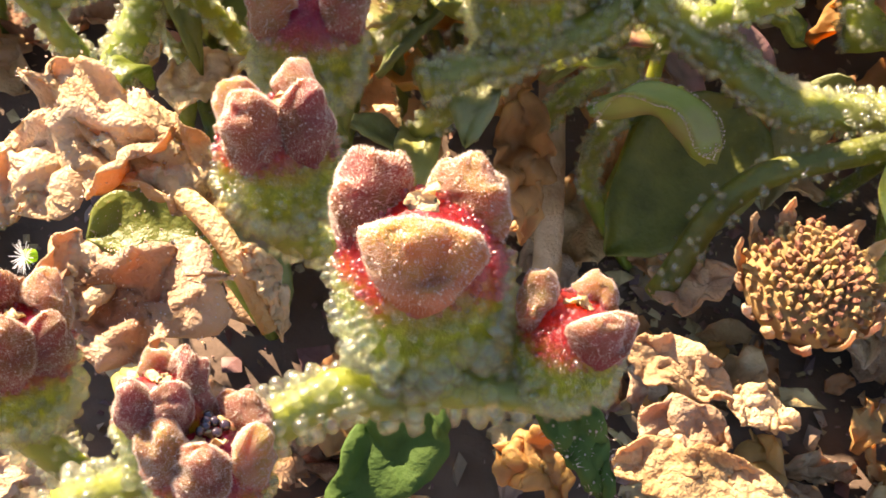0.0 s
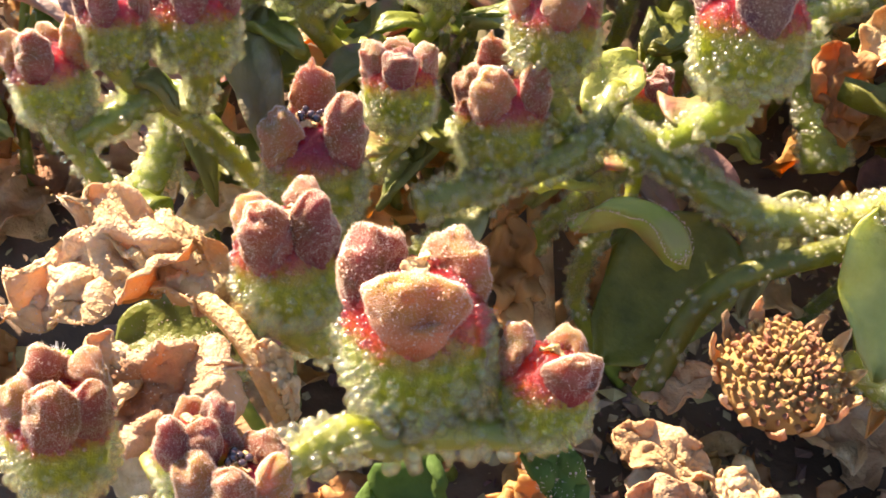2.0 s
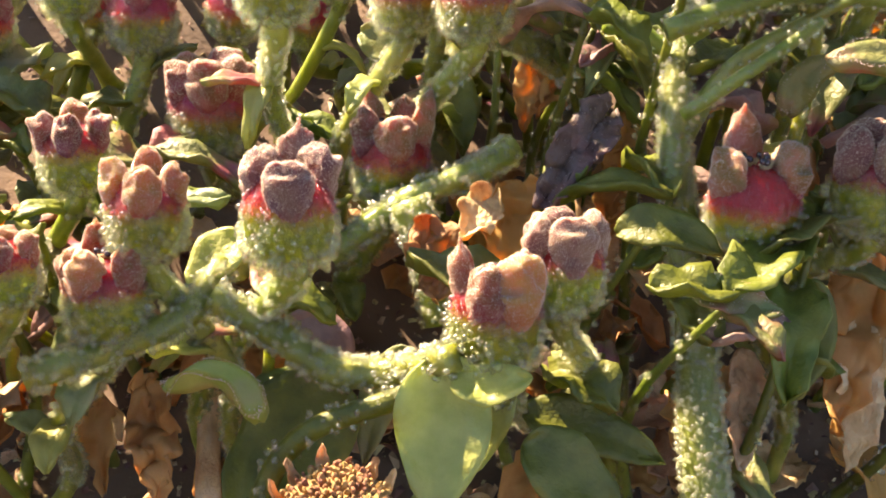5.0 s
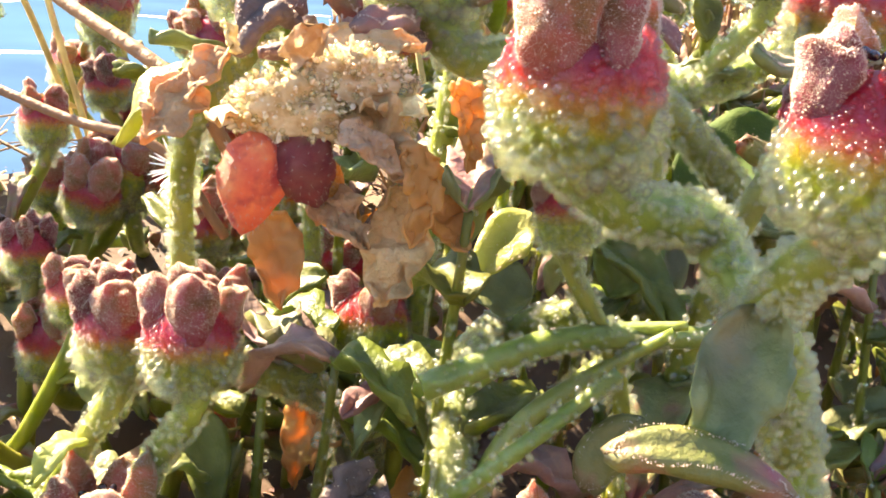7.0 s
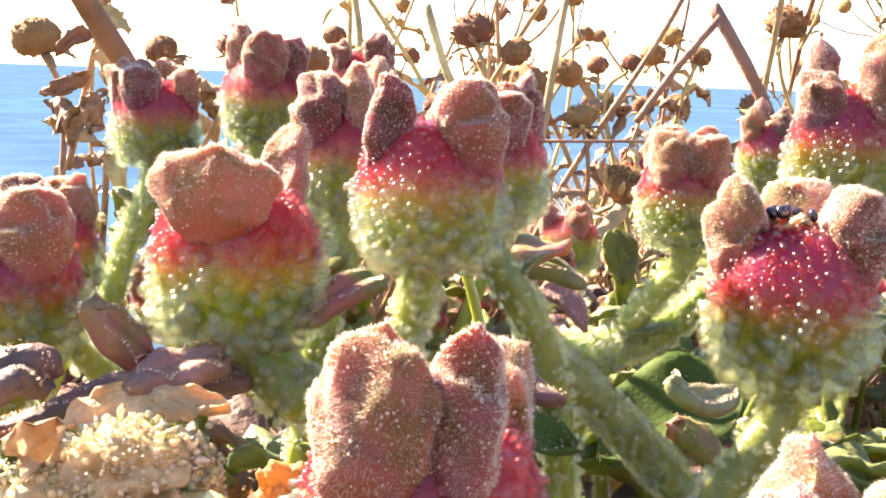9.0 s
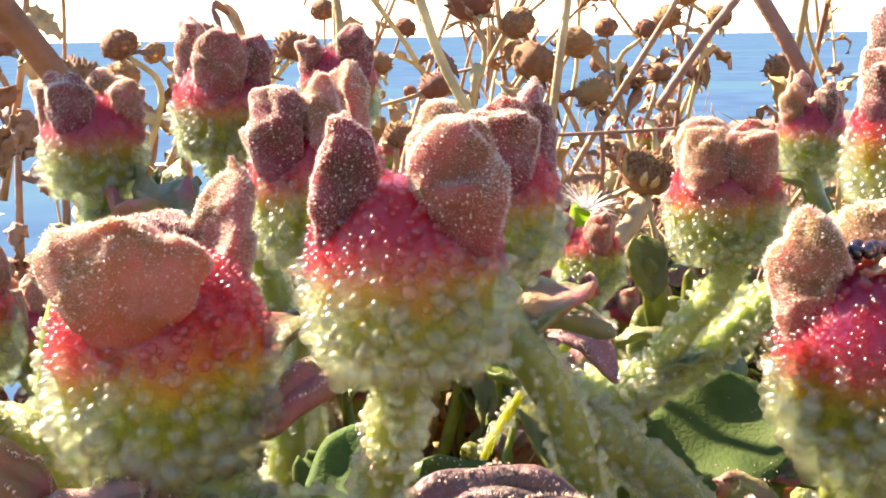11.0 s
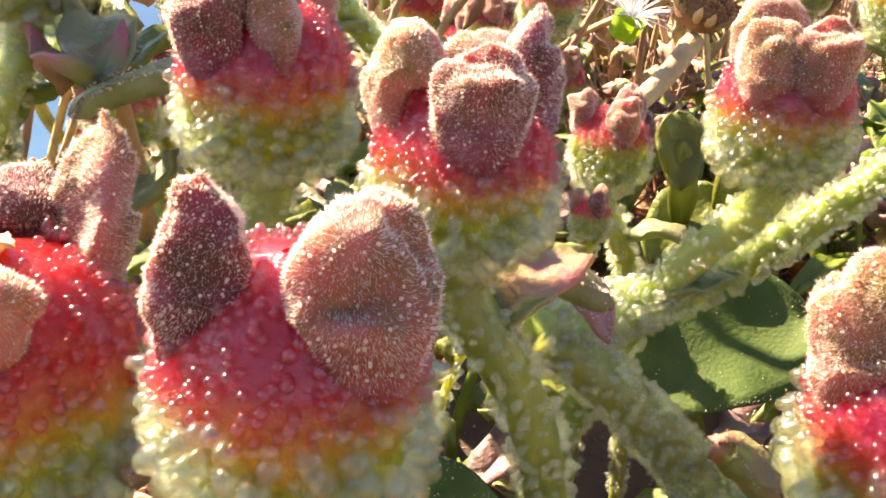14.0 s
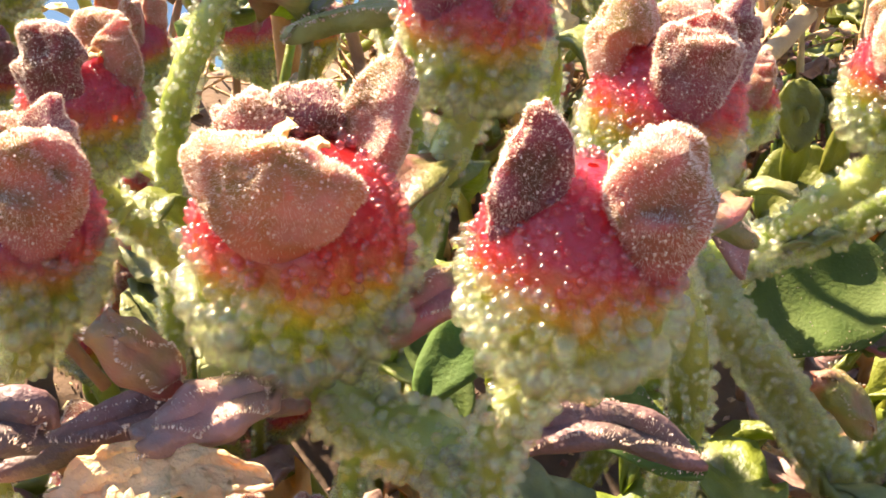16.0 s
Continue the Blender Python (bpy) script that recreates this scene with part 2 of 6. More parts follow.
M["stalk_brown"] = surface("orange brown dead stalk", [(0.25, (0.17, 0.075, 0.03)), (0.75, (0.38, 0.20, 0.085))], 160, 0.65, 0.0, bump=0.8, vary=0.06)
M["floret"] = surface("dry brown floret", [(0.3, (0.22, 0.10, 0.04)), (0.7, (0.42, 0.225, 0.095))], 500, 0.8, 0.15, bump=0.4, vary=0.10)
M["soil"] = surface("dry crumbly soil", [(0.25, (0.05, 0.032, 0.022)), (0.5, (0.11, 0.068, 0.043)), (0.8, (0.21, 0.13, 0.078))], 45, 0.9, 0.0,
                    bump=1.0, bump_scale=6, blotch=((0.14, 0.085, 0.05), 9, 0.8), vary=0.0, detail=9)
M["crumb"] = surface("soil crumbs and chaff", [(0.3, (0.10, 0.06, 0.04)), (0.55, (0.28, 0.17, 0.10)), (0.75, (0.60, 0.46, 0.30))], 110, 0.85, 0.0, bump=0.6,
                     blotch=((0.45, 0.34, 0.24), 40, 0.6), vary=0.2, island=True)
M["petal"] = surface("white petal", [(0.3, (0.78, 0.77, 0.74)), (0.7, (0.86, 0.85, 0.83))], 5, 0.5, 0.35, vary=0.01)
M["calyx"] = surface("bright green calyx", [(0.3, (0.20, 0.36, 0.03)), (0.7, (0.34, 0.50, 0.06))], 5, 0.4, 0.4, (1.3, 1.5, 0.6), coat=0.2)
M["berry"] = surface("swollen rosy sepal", [(0.3, (0.58, 0.13, 0.10)), (0.55, (0.66, 0.24, 0.13)), (0.75, (0.70, 0.40, 0.18))], 7, 0.5, 0.3,
                     (1.5, 0.8, 0.6), bump=0.9, bump_scale=14, blotch=((0.30, 0.04, 0.08), 4, 0.8), coat=0.1, vary=0.05)
M["berry_dark"] = surface("swollen dark purple sepal", [(0.3, (0.20, 0.02, 0.05)), (0.7, (0.40, 0.08, 0.08))], 7, 0.45, 0.25,
                          (1.5, 0.8, 0.7), bump=0.9, bump_scale=14, blotch=((0.34, 0.12, 0.10), 4, 0.6), coat=0.15, vary=0.05)
M["sea"] = surface("sea water", [(0.3, (0.036, 0.074, 0.140)), (0.5, (0.042, 0.088, 0.155)), (0.7, (0.050, 0.104, 0.168))], 0.05, 0.6, bump=0.0, vary=0.0, spec=0.0,
                   blotch=((0.050, 0.112, 0.155), 0.011, 0.8))
M["foam"] = surface("white surf", [(0.3, (0.7, 0.75, 0.78)), (0.7, (0.85, 0.87, 0.88))], 0.5, 0.7, vary=0.0)


# ---- mesh helpers ----
def mesh_of(name, verts, faces, mats, smooth=True, slots=None):
    me = bpy.data.meshes.new(name)
    me.from_pydata([tuple(map(float, v)) for v in verts], [], [tuple(int(i) for i in f) for f in faces])
    for m in mats:
        me.materials.append(m)
    me.polygons.foreach_set("use_smooth", [smooth] * len(me.polygons))
    if slots is not None:
        me.polygons.foreach_set("material_index", slots)
    me.update()
    return me


def part(name, me, parent, label="", kind=""):
    ob = new(name, me)
    ob.parent = parent
    return tagged(ob, label, kind=kind)


def thing(name, label, category, group="", m=None, kind=""):
    ob = new(name)
    ob.empty_display_size = 0.01
    if m is not None:
        ob.matrix_world = m
    return tagged(ob, label, category, group, kind)


def ball(level):
    bm = bmesh.new()
    bmesh.ops.create_icosphere(bm, subdivisions=level, radius=1.0)
    bm.verts.ensure_lookup_table()
    v = np.array([p.co[:] for p in bm.verts])
    f = np.array([[q.index for q in p.verts] for p in bm.faces])
    bm.free()
    return v, f


BALL = {1: ball(1), 2: ball(2)}


def turn_to(normal, rng):
    z = np.array(normal, float)
    z /= np.linalg.norm(z) + 1e-9
    a = rng.normal(size=3)
    x = np.cross(a, z)
    x /= np.linalg.norm(x) + 1e-9
    return np.stack([x, np.cross(z, x), z], 1)


def turns(normals, rng):
    """Turns that take z to each normal, spun at random."""
    z = np.array(normals, float).reshape(-1, 3)
    z /= np.linalg.norm(z, axis=1, keepdims=True) + 1e-9
    x = np.cross(rng.normal(size=z.shape), z)
    x /= np.linalg.norm(x, axis=1, keepdims=True) + 1e-9
    return np.stack([x, np.cross(z, x), z], 2)


def beads(points, normals, radii, level, rng, tall=1.15, mix=0.0):
    """Round or slightly pointed cells standing on a surface, as one list of verts and faces."""
    n = len(points)
    if not n:
        return np.zeros((0, 3)), np.zeros((0, 3), int)
    bv, bf = BALL[level]
    r = np.array(radii, float)[:, None]
    s = bv[None] * np.concatenate([r, r, r * tall * rng.uniform(0.85, 1.2, (n, 1))], 1)[:, None]
    s[:, :, 2] += (rng.random(n) < mix)[:, None] * (bv[:, 2] > 0.8)[None] * r * 0.6
    t = turns(normals, rng)
    v = np.einsum("nij,nkj->nki", t, s) + np.array(points)[:, None] + t[:, None, :, 2] * r[:, None] * 0.78
    f = bf[None] + (np.arange(n) * len(bv))[:, None, None]
    return v.reshape(-1, 3), f.reshape(-1, 3)


def spikes(points, normals, lengths, width, rng):
    n = len(points)
    h = np.array(lengths, float)
    t = turns(normals, rng)
    local = np.zeros((n, 4, 3))
    for i, a in enumerate((0, 2.1, 4.2)):
        local[:, i] = np.stack([np.full(n, width * math.cos(a)), np.full(n, width * math.sin(a)), -0.2 * h], 1)
    local[:, 3] = np.stack([rng.normal(0, 0.25, n) * h, rng.normal(0, 0.25, n) * h, h], 1)
    v = np.einsum("nij,nkj->nki", t, local) + np.array(points)[:, None]
    f = np.array([(0, 1, 3), (1, 2, 3), (2, 0, 3)])[None] + (4 * np.arange(n))[:, None, None]
    return v.reshape(-1, 3), [tuple(q) for q in f.reshape(-1, 3)]


def sheet(f, nu, nv, closed=False):
    """Verts and quads of the surface f(u, v), u and v from 0 to 1; closed: u runs round."""
    us = np.arange(nu) / (nu if closed else nu - 1)
    verts = [f(u, v) for v in np.linspace(0, 1, nv) for u in us]
    faces = [(j * nu + i, j * nu + (i + 1) % nu, (j + 1) * nu + (i + 1) % nu, (j + 1) * nu + i)
             for j in range(nv - 1) for i in range(nu if closed else nu - 1)]
    return np.array(verts), faces


def scatter(v, quads, n, rng):
    """n places on the quads of a mesh, even by area, with their normals."""
    f = np.array([q for q in quads if len(q) == 4])
    a, b, d, e = v[f[:, 0]], v[f[:, 1]], v[f[:, 2]], v[f[:, 3]]
    cr = np.cross(d - a, e - b)
    size = np.linalg.norm(cr, axis=1) + 1e-12
    k = rng.choice(len(f), n, p=size / size.sum())
    s, t = rng.random((n, 1)), rng.random((n, 1))
    at = (a[k] * (1 - s) + b[k] * s) * (1 - t) + (e[k] * (1 - s) + d[k] * s) * t
    return at, cr[k] / size[k][:, None]


def normal_at(f, u, v, e=0.01):
    v0, v1, = max(v - e, 0), min(v + e, 1)
    nn = np.cross(np.subtract(f(u + e, v), f(u - e, v)), np.subtract(f(u, v1), f(u, v0)))
    return nn / (np.linalg.norm(nn) + 1e-9)


# ---- the fruit of the ice plant, in units of its radius ----
PROFILE_Z = [-1.02, -0.95, -0.8, -0.5, -0.1, 0.26, 0.52, 0.74, 0.88, 0.93]
PROFILE_R = [0.26, 0.52, 0.72, 0.87, 0.93, 0.90, 0.79, 0.63, 0.43, 0.05]
TALL = 1.95
DROP = mesh_of("bladder_cell", BALL[2][0] * (1, 1, 1.22) + np.outer(BALL[2][0][:, 2] > 0.8, (0, 0, 0.12)), BALL[2][1], [M["cell"]])


def body_at(u, v, ribs, ph):
    z = -1.02 + TALL * v
    r = np.interp(z, PROFILE_Z, PROFILE_R)
    a = 2 * math.pi * u
    r *= 1 + ribs * math.cos(5 * a + ph) * (0.4 + 0.6 * v)
    return np.array((r * math.cos(a), r * math.sin(a), z))


def body_meshes(seed, level, calm=False):
    """The capsule, its clear and its red cells, the clear ones less the big ones, and the big ones' poses."""
    lift = 0.22 if calm else 0.0
    rng = np.random.default_rng(seed)
    ribs, ph = rng.uniform(0.03, 0.07), rng.uniform(0, 6)
    f = lambda u, v: body_at(u, v, ribs, ph)
    v, q = sheet(f, 28, 18, True)
    q.append(tuple(range(27, -1, -1)))
    body = mesh_of("capsule", v, q, [M["capsule_calm" if calm else "capsule"]])
    green, red = [], []
    golden = 2.399963
    count = 215
    for k in range(count):
        z = -0.98 + (1.10 + lift) * (k + 0.5) / count
        vv, u = (z + 1.02) / TALL, ((k * golden) / (2 * math.pi) + rng.normal(0, 0.012)) % 1
        r = rng.uniform(0.06, 0.125) * np.interp(z, [-0.9, -0.5, 0.1], [1.32, 1.15, 0.74])
        green.append((f(u, vv), normal_at(f, u, vv), r))
    for k in range(130):
        u, vv = rng.random(), rng.uniform(0.03, 0.58 + 0.5 * lift)
        green.append((f(u, vv), normal_at(f, u, vv), rng.uniform(0.025, 0.05)))
    for k in range(400):
        z = -0.02 + lift + (0.92 - lift) * (k + 0.5) / 400
        vv, u = (z + 1.02) / TALL, ((k * golden) / (2 * math.pi) + rng.normal(0, 0.012)) % 1
        nn = normal_at(f, u, vv)
        r = rng.uniform(0.032, 0.060)
        red.append((f(u, vv) - nn * r * 0.2, nn, r))
    big = [k for k in range(count) if green[k][2] > 0.088]
    rest = [row for k, row in enumerate(green) if k not in big]
    out = []
    for rows, m in ((green, "cell"), (red, "cell_red"), (rest, "cell")):
        bv, bf = beads([r[0] for r in rows], [r[1] for r in rows], [r[2] for r in rows], level, rng, 1.2, 0.25)
        out.append(mesh_of("bladder_cells", bv, bf, [M[m]]))
    poses = []
    for k in big:
        p, nn, r = green[k]
        poses.append(Matrix.Translation(Vector(p + nn * r * 0.78)) @ Matrix(turn_to(nn, rng).tolist()).to_4x4() @ Matrix.Scale(r, 4))
    return body, *out, poses


def sepal_mesh(seed, style, skin="sepal"):
    """A thick felted lobe standing on the rim and bending over the capsule; styles: round, finger, broad, hook."""
    rng = np.random.default_rng(seed)
    wide, tall, thick, bend, tip, blunt, lean = {"round": (0.48, 1.22, 0.36, 0.95, 0.03, 4.5, 0.40), "finger": (0.31, 1.42, 0.30, 0.60, 0.06, 8, 0.25),
                                    "broad": (0.56, 1.32, 0.40, 0.95, 0.05, 5, 0.40), "hook": (0.40, 1.50, 0.28, 0.2, 0.18, 3.5, 0.22),
                                    "low": (0.68, 0.96, 0.50, 1.1, 0.03, 5, 0.66), "wide": (0.84, 1.06, 0.50, 1.1, 0.04, 5, 0.62)}[style]
    wide, tall, bend = wide * rng.uniform(0.9, 1.1), tall * rng.uniform(0.92, 1.1), bend * rng.uniform(0.8, 1.15)
    fold, off = rng.uniform(0.0, 0.25), rng.uniform(0, 50)
    crease, notch = {"low": (0.07, 0.08), "wide": (0.05, 0.04), "broad": (0.015, 0.0)}.get(style, (0.035, 0.0))
    side = rng.uniform(-0.25, 0.25) * wide

    def f(u, v):
        a = 2 * math.pi * u
        v = 1 - (1 - v) ** 1.7
        # the middle line: an arc that leans inwards (-y) with height
        s = tall * v
        th = lean - bend * v
        y, z = 0.0, 0.0
        for k in range(6):
            w = lean - bend * v * (k + 0.5) / 6
            y, z = y + math.sin(w) * s / 6, z + math.cos(w) * s / 6
        w = wide * (0.62 + 0.95 * v - 0.45 * v * v) * max(1 - v ** blunt, 0.0) ** 0.5 + 0.012
        t = thick * (0.62 + 0.62 * v - 0.50 * v * v) * max(1 - v ** (blunt + 1), 0.0) ** 0.5 + 0.01
        x, d = w * math.cos(a), t * math.sin(a)
        d += fold * (abs(x) / wide) ** 1.5 * -0.5 + 0.10 * (x / wide) ** 2 * -1
        y, z = y + d * math.cos(th), z - d * math.sin(th)
        if v > 0.998:
            z += tip
        p = Vector((x * 3 + off, y * 3, z * 3))
        nz = noise.noise(p) * 0.15 + noise.noise(p * 2.7) * 0.06 + noise.noise(p * 7) * 0.015
        dent = math.exp(-((x - side) / (0.26 * wide)) ** 2) * math.sin(math.pi * min(v, 1.0) ** 1.6)
        nz -= crease * dent * max(math.sin(a), 0.0)
        return np.array((x * (1 + noise.noise(p * 1.3) * 0.16), y + nz * math.cos(th), z + nz - notch * dent * v))

    v, q = sheet(f, 28, 20, True)
    q.append(tuple(range(28 * 19, 28 * 20)))
    at, nn = scatter(v, q, 9500, rng)
    mid = v.mean(0)
    nn = nn if np.mean(np.sum(nn * (at - mid), 1)) > 0 else -nn
    keep = at[:, 2] > rng.normal(0.22, 0.16, len(at))
    at, nn = at[keep], nn[keep]
    hv, hf = spikes(at, nn, rng.uniform(0.014, 0.050, len(at)), 0.0032, rng)
    verts = np.concatenate([v, np.array(hv)])
    faces = q + [tuple(i + len(v) for i in t) for t in hf]
    # glistening beads among the hairs
    bv, bf = beads(at[:260], nn[:260], rng.uniform(0.007, 0.017, 260), 1, rng)
    faces += [tuple(t) for t in bf + len(verts)]
    verts = np.concatenate([verts, bv])
    slots = [0] * len(q) + [1] * (len(faces) - len(q))
    return mesh_of("sepal", verts, faces, [M[skin], M["hair"]], True, slots)


def crumple(seed, size, m, nu=8, nv=8):
    """A small dried scrap."""
    rng = np.random.default_rng(seed)
    off = rng.uniform(0, 90, 3)

    def f(u, v):
        x, y = (u - 0.5) * 2, (v - 0.5) * 2
        p = Vector((x + off[0], y + off[1], off[2]))
        z = noise.noise(p * 1.5) * 0.9 + noise.noise(p * 3) * 0.35
        k = 1 - 0.25 * (abs(x) ** 3 + abs(y) ** 3) + 0.2 * noise.noise(p * 2.3)
        return np.array((x * k * size, y * k * size * 0.6, z * size * 0.6))

    return thick_sheet("scrap", f, nu, nv, size * 0.06, [m])


def thick_sheet(name, f, nu, nv, depth, mats):
    """A sheet with two sides and an edge."""
    v, q = sheet(f, nu, nv)
    grid = v.reshape(nv, nu, 3)
    du, dv = np.gradient(grid, axis=1), np.gradient(grid, axis=0)
    nn = np.cross(du, dv)
    nn /= np.linalg.norm(nn, axis=2, keepdims=True) + 1e-12
    jj, ii = np.meshgrid(np.linspace(-1, 1, nv), np.linspace(-1, 1, nu), indexing="ij")
    thin = np.sqrt(np.clip(1.06 - np.maximum(abs(ii), abs(jj)) ** 6, 0.05, 1))[..., None]
    top, low = (grid + nn * depth * thin / 2).reshape(-1, 3), (grid - nn * depth * thin / 2).reshape(-1, 3)
    k = len(v)
    faces = list(q) + [tuple(k + i for i in reversed(f_)) for f_ in q]
    ring = ([j for j in range(nu)] + [nu * (j + 1) - 1 for j in range(1, nv)] + [nu * nv - 1 - j for j in range(1, nu)]
            + [nu * (nv - 1 - j) for j in range(1, nv - 1)])
    for a, b in zip(ring, ring[1:] + ring[:1]):
        faces.append((a, a + k, b + k, b))
    me = mesh_of(name, np.concatenate([top, low]), faces, mats)
    return me


BODIES = {(s, lv, calm): body_meshes(100 + s, lv, calm) for s in range(3) for lv in (1, 2) for calm in (False, True)}
FORMS = ("round", "finger", "broad", "hook", "low", "wide")
SEPALS = {(look_, st, k): sepal_mesh(17 * k + i + 90 * j, st, skin) for i, st in enumerate(FORMS)
          for j, (look_, skin, n) in enumerate((("rosy", "sepal", 3), ("tan", "sepal_tan", 2), ("dark", "sepal_dark", 1))) for k in range(n)}
SCRAPS = [crumple(900 + k, 0.26, M["crown"], 6, 6) for k in range(4)]
SEED = mesh_of("seed", BALL[2][0] * (0.09, 0.09, 0.065), BALL[2][1], [M["seed"]])
STALK_V, STALK_Q = sheet(lambda u, v: np.array(((0.25 + 0.05 * v) * math.cos(6.2832 * u), (0.25 + 0.05 * v) * math.sin(6.2832 * u), -1.9 + v)), 12, 5, True)

LOOKS = {"rosy": "ice plant fruit with rosy felted sepals over a beaded green capsule",
         "dark": "ice plant fruit with purple brown sepals over a beaded green capsule",
         "tan": "ice plant fruit with tan felted sepals over a beaded green capsule",
         "tan_seedy": "open ice plant fruit with tan sepals and black seeds inside",
         "seedy": "open ice plant fruit with cream scraps and black seeds inside",
         "small": "small closed rosy ice plant bud on a beaded green base"}
FRUITS, FEET = [], []


def fruit(x, y, z, r, ax, ay, az, styles, turn=0.0, look_="rosy", near=True, foot=None, single=False):
    """A fruit whose middle is at x, y, z (cm) with radius r (cm), upright along ax, ay, az; styles: one letter per sepal,
    r round, f finger, b broad, h hook, w low, o low and wide, - none, in even steps, or letters each with its own compass angle. turn: degrees round its own axis."""
    k = len(FRUITS)
    rng = random.Random(7000 + k)
    up = Vector((ax, ay, az)).normalized()
    side = Vector((1, 0, 0))
    back = up.cross(side).normalized()
    side = back.cross(up)
    rot = Matrix((side, back, up)).transposed().to_4x4()
    m = Matrix.Translation(Vector((x, y, z)) * CM) @ rot @ Matrix.Scale(r * CM, 4) @ Matrix.Rotation(radians(turn), 4, "Z")
    top = thing("ice_plant_fruit", LOOKS[look_], "plant fruit", "fruits of the ice plant", m)
    FRUITS.append(top)
    body, green, red, rest, poses = BODIES[(k % 3, 2 if near else 1, look_ in ("tan", "tan_seedy", "dark", "small"))]
    pod = part("capsule", body, top, "green capsule flushed red above")
    part("bladder_cells", rest if single else green, pod, "clear glistening bladder cells", "stuff")
    for m in poses if single else ():
        part("bladder_cell", DROP, pod).matrix_local = m
    part("bladder_cells", red, pod, "clear red bladder cells", "stuff")
    if " " in styles:
        turned = [(q[0], radians(float(q[1:]))) for q in styles.split()]
    else:
        n = len(styles)
        turned = [(q, -math.pi / 2 + 2 * math.pi * i / n) for i, q in enumerate(styles)]
    skin = "dark" if look_ == "dark" else "tan" if look_ in ("tan", "tan_seedy") else "rosy"
    many = {"rosy": 3, "tan": 2, "dark": 1}[skin]
    for s, a in turned:
        if s == "-":
            continue
        st = {"r": "round", "f": "finger", "b": "broad", "h": "hook", "w": "low", "o": "wide"}[s]
        a += rng.uniform(-0.08, 0.08)
        me = SEPALS[(skin, st, rng.randrange(many))]
        ob = part("sepal", me, top)
        c = rng.uniform(0.92, 1.08)
        out = 0.65
        ob.matrix_local = (Matrix.Translation((out * math.cos(a), out * math.sin(a), 0.36 if s in "wo" else 0.12 if skin == "tan" else 0.16)) @ Matrix.Rotation(a - math.pi / 2, 4, "Z")
                           @ Matrix.Rotation(rng.uniform(-0.1, 0.1), 4, "Y") @ Matrix.Scale(c, 4))
    if look_ != "small":
        for i in range(4 if "seedy" in look_ else 2):
            ob = part("dried_scrap", SCRAPS[(k + i) % 4], top, "dried cream scrap")
            ob.matrix_local = pose(rng.uniform(-0.3, 0.3), rng.uniform(-0.3, 0.3), 0.96, rng.uniform(-50, 50), rng.uniform(-40, 40), rng.uniform(0, 360))
    if "seedy" in look_:
        for i in range(7):
            ob = part("seed", SEED, top, "black glossy seed")
            a, q = rng.uniform(0, 6.28), 0.32 * rng.random() ** 0.5
            ob.matrix_local = pose(q * math.cos(a), q * math.sin(a), 1.04 + 0.05 * rng.random(), rng.uniform(0, 90), 0, rng.uniform(0, 90))
    FEET.append((Vector((x, y, z)), up, r, foot, near))
    return top


# ---- stems and leaves, in cm ----
def curve_points(pts, n):
    """Points along a smooth line through pts."""
    p = [Vector(q) for q in pts]
    p = [p[0] * 2 - p[1]] + p + [p[-1] * 2 - p[-2]]
    out = []
    for i in range(1, len(p) - 2):
        for k in range(n):
            t = k / n
            a, b, c, d = p[i - 1], p[i], p[i + 1], p[i + 2]
            out.append(0.5 * (2 * b + (c - a) * t + (2 * a - 5 * b + 4 * c - d) * t * t + (3 * b - a - 3 * c + d) * t ** 3))
    out.append(p[-2])
    return out


def tube(pts, r0, r1, sides=10, n=6, rough=0.05, seed=0):
    """Verts, quads and a list of (place, normal) of a tapering tube, in metres."""
    line = curve_points(pts, n)
    rng = random.Random(seed)
    rings, verts, faces = len(line), [], []
    side = Vector((1, 0.3, 0.2))
    skin = []
    for j, c in enumerate(line):
        d = (line[min(j + 1, rings - 1)] - line[max(j - 1, 0)]).normalized()
        a = (side - d * side.dot(d)).normalized()
        b = d.cross(a)
        side = a
        r = r0 + (r1 - r0) * j / (rings - 1)
        for i in range(sides):
            w = 2 * math.pi * i / sides
            nn = a * math.cos(w) + b * math.sin(w)
            verts.append((c + nn * r * (1 + rng.uniform(-rough, rough))) * CM)
        skin.append((c, a, b, d, r))
    for j in range(rings - 1):
        for i in range(sides):
            k = (i + 1) % sides
            faces.append((j * sides + i, j * sides + k, (j + 1) * sides + k, (j + 1) * sides + i))
    faces.append(tuple(range(sides - 1, -1, -1)))
    faces.append(tuple((rings - 1) * sides + i for i in range(sides)))
    return verts, faces, skin


STEMS = [0]


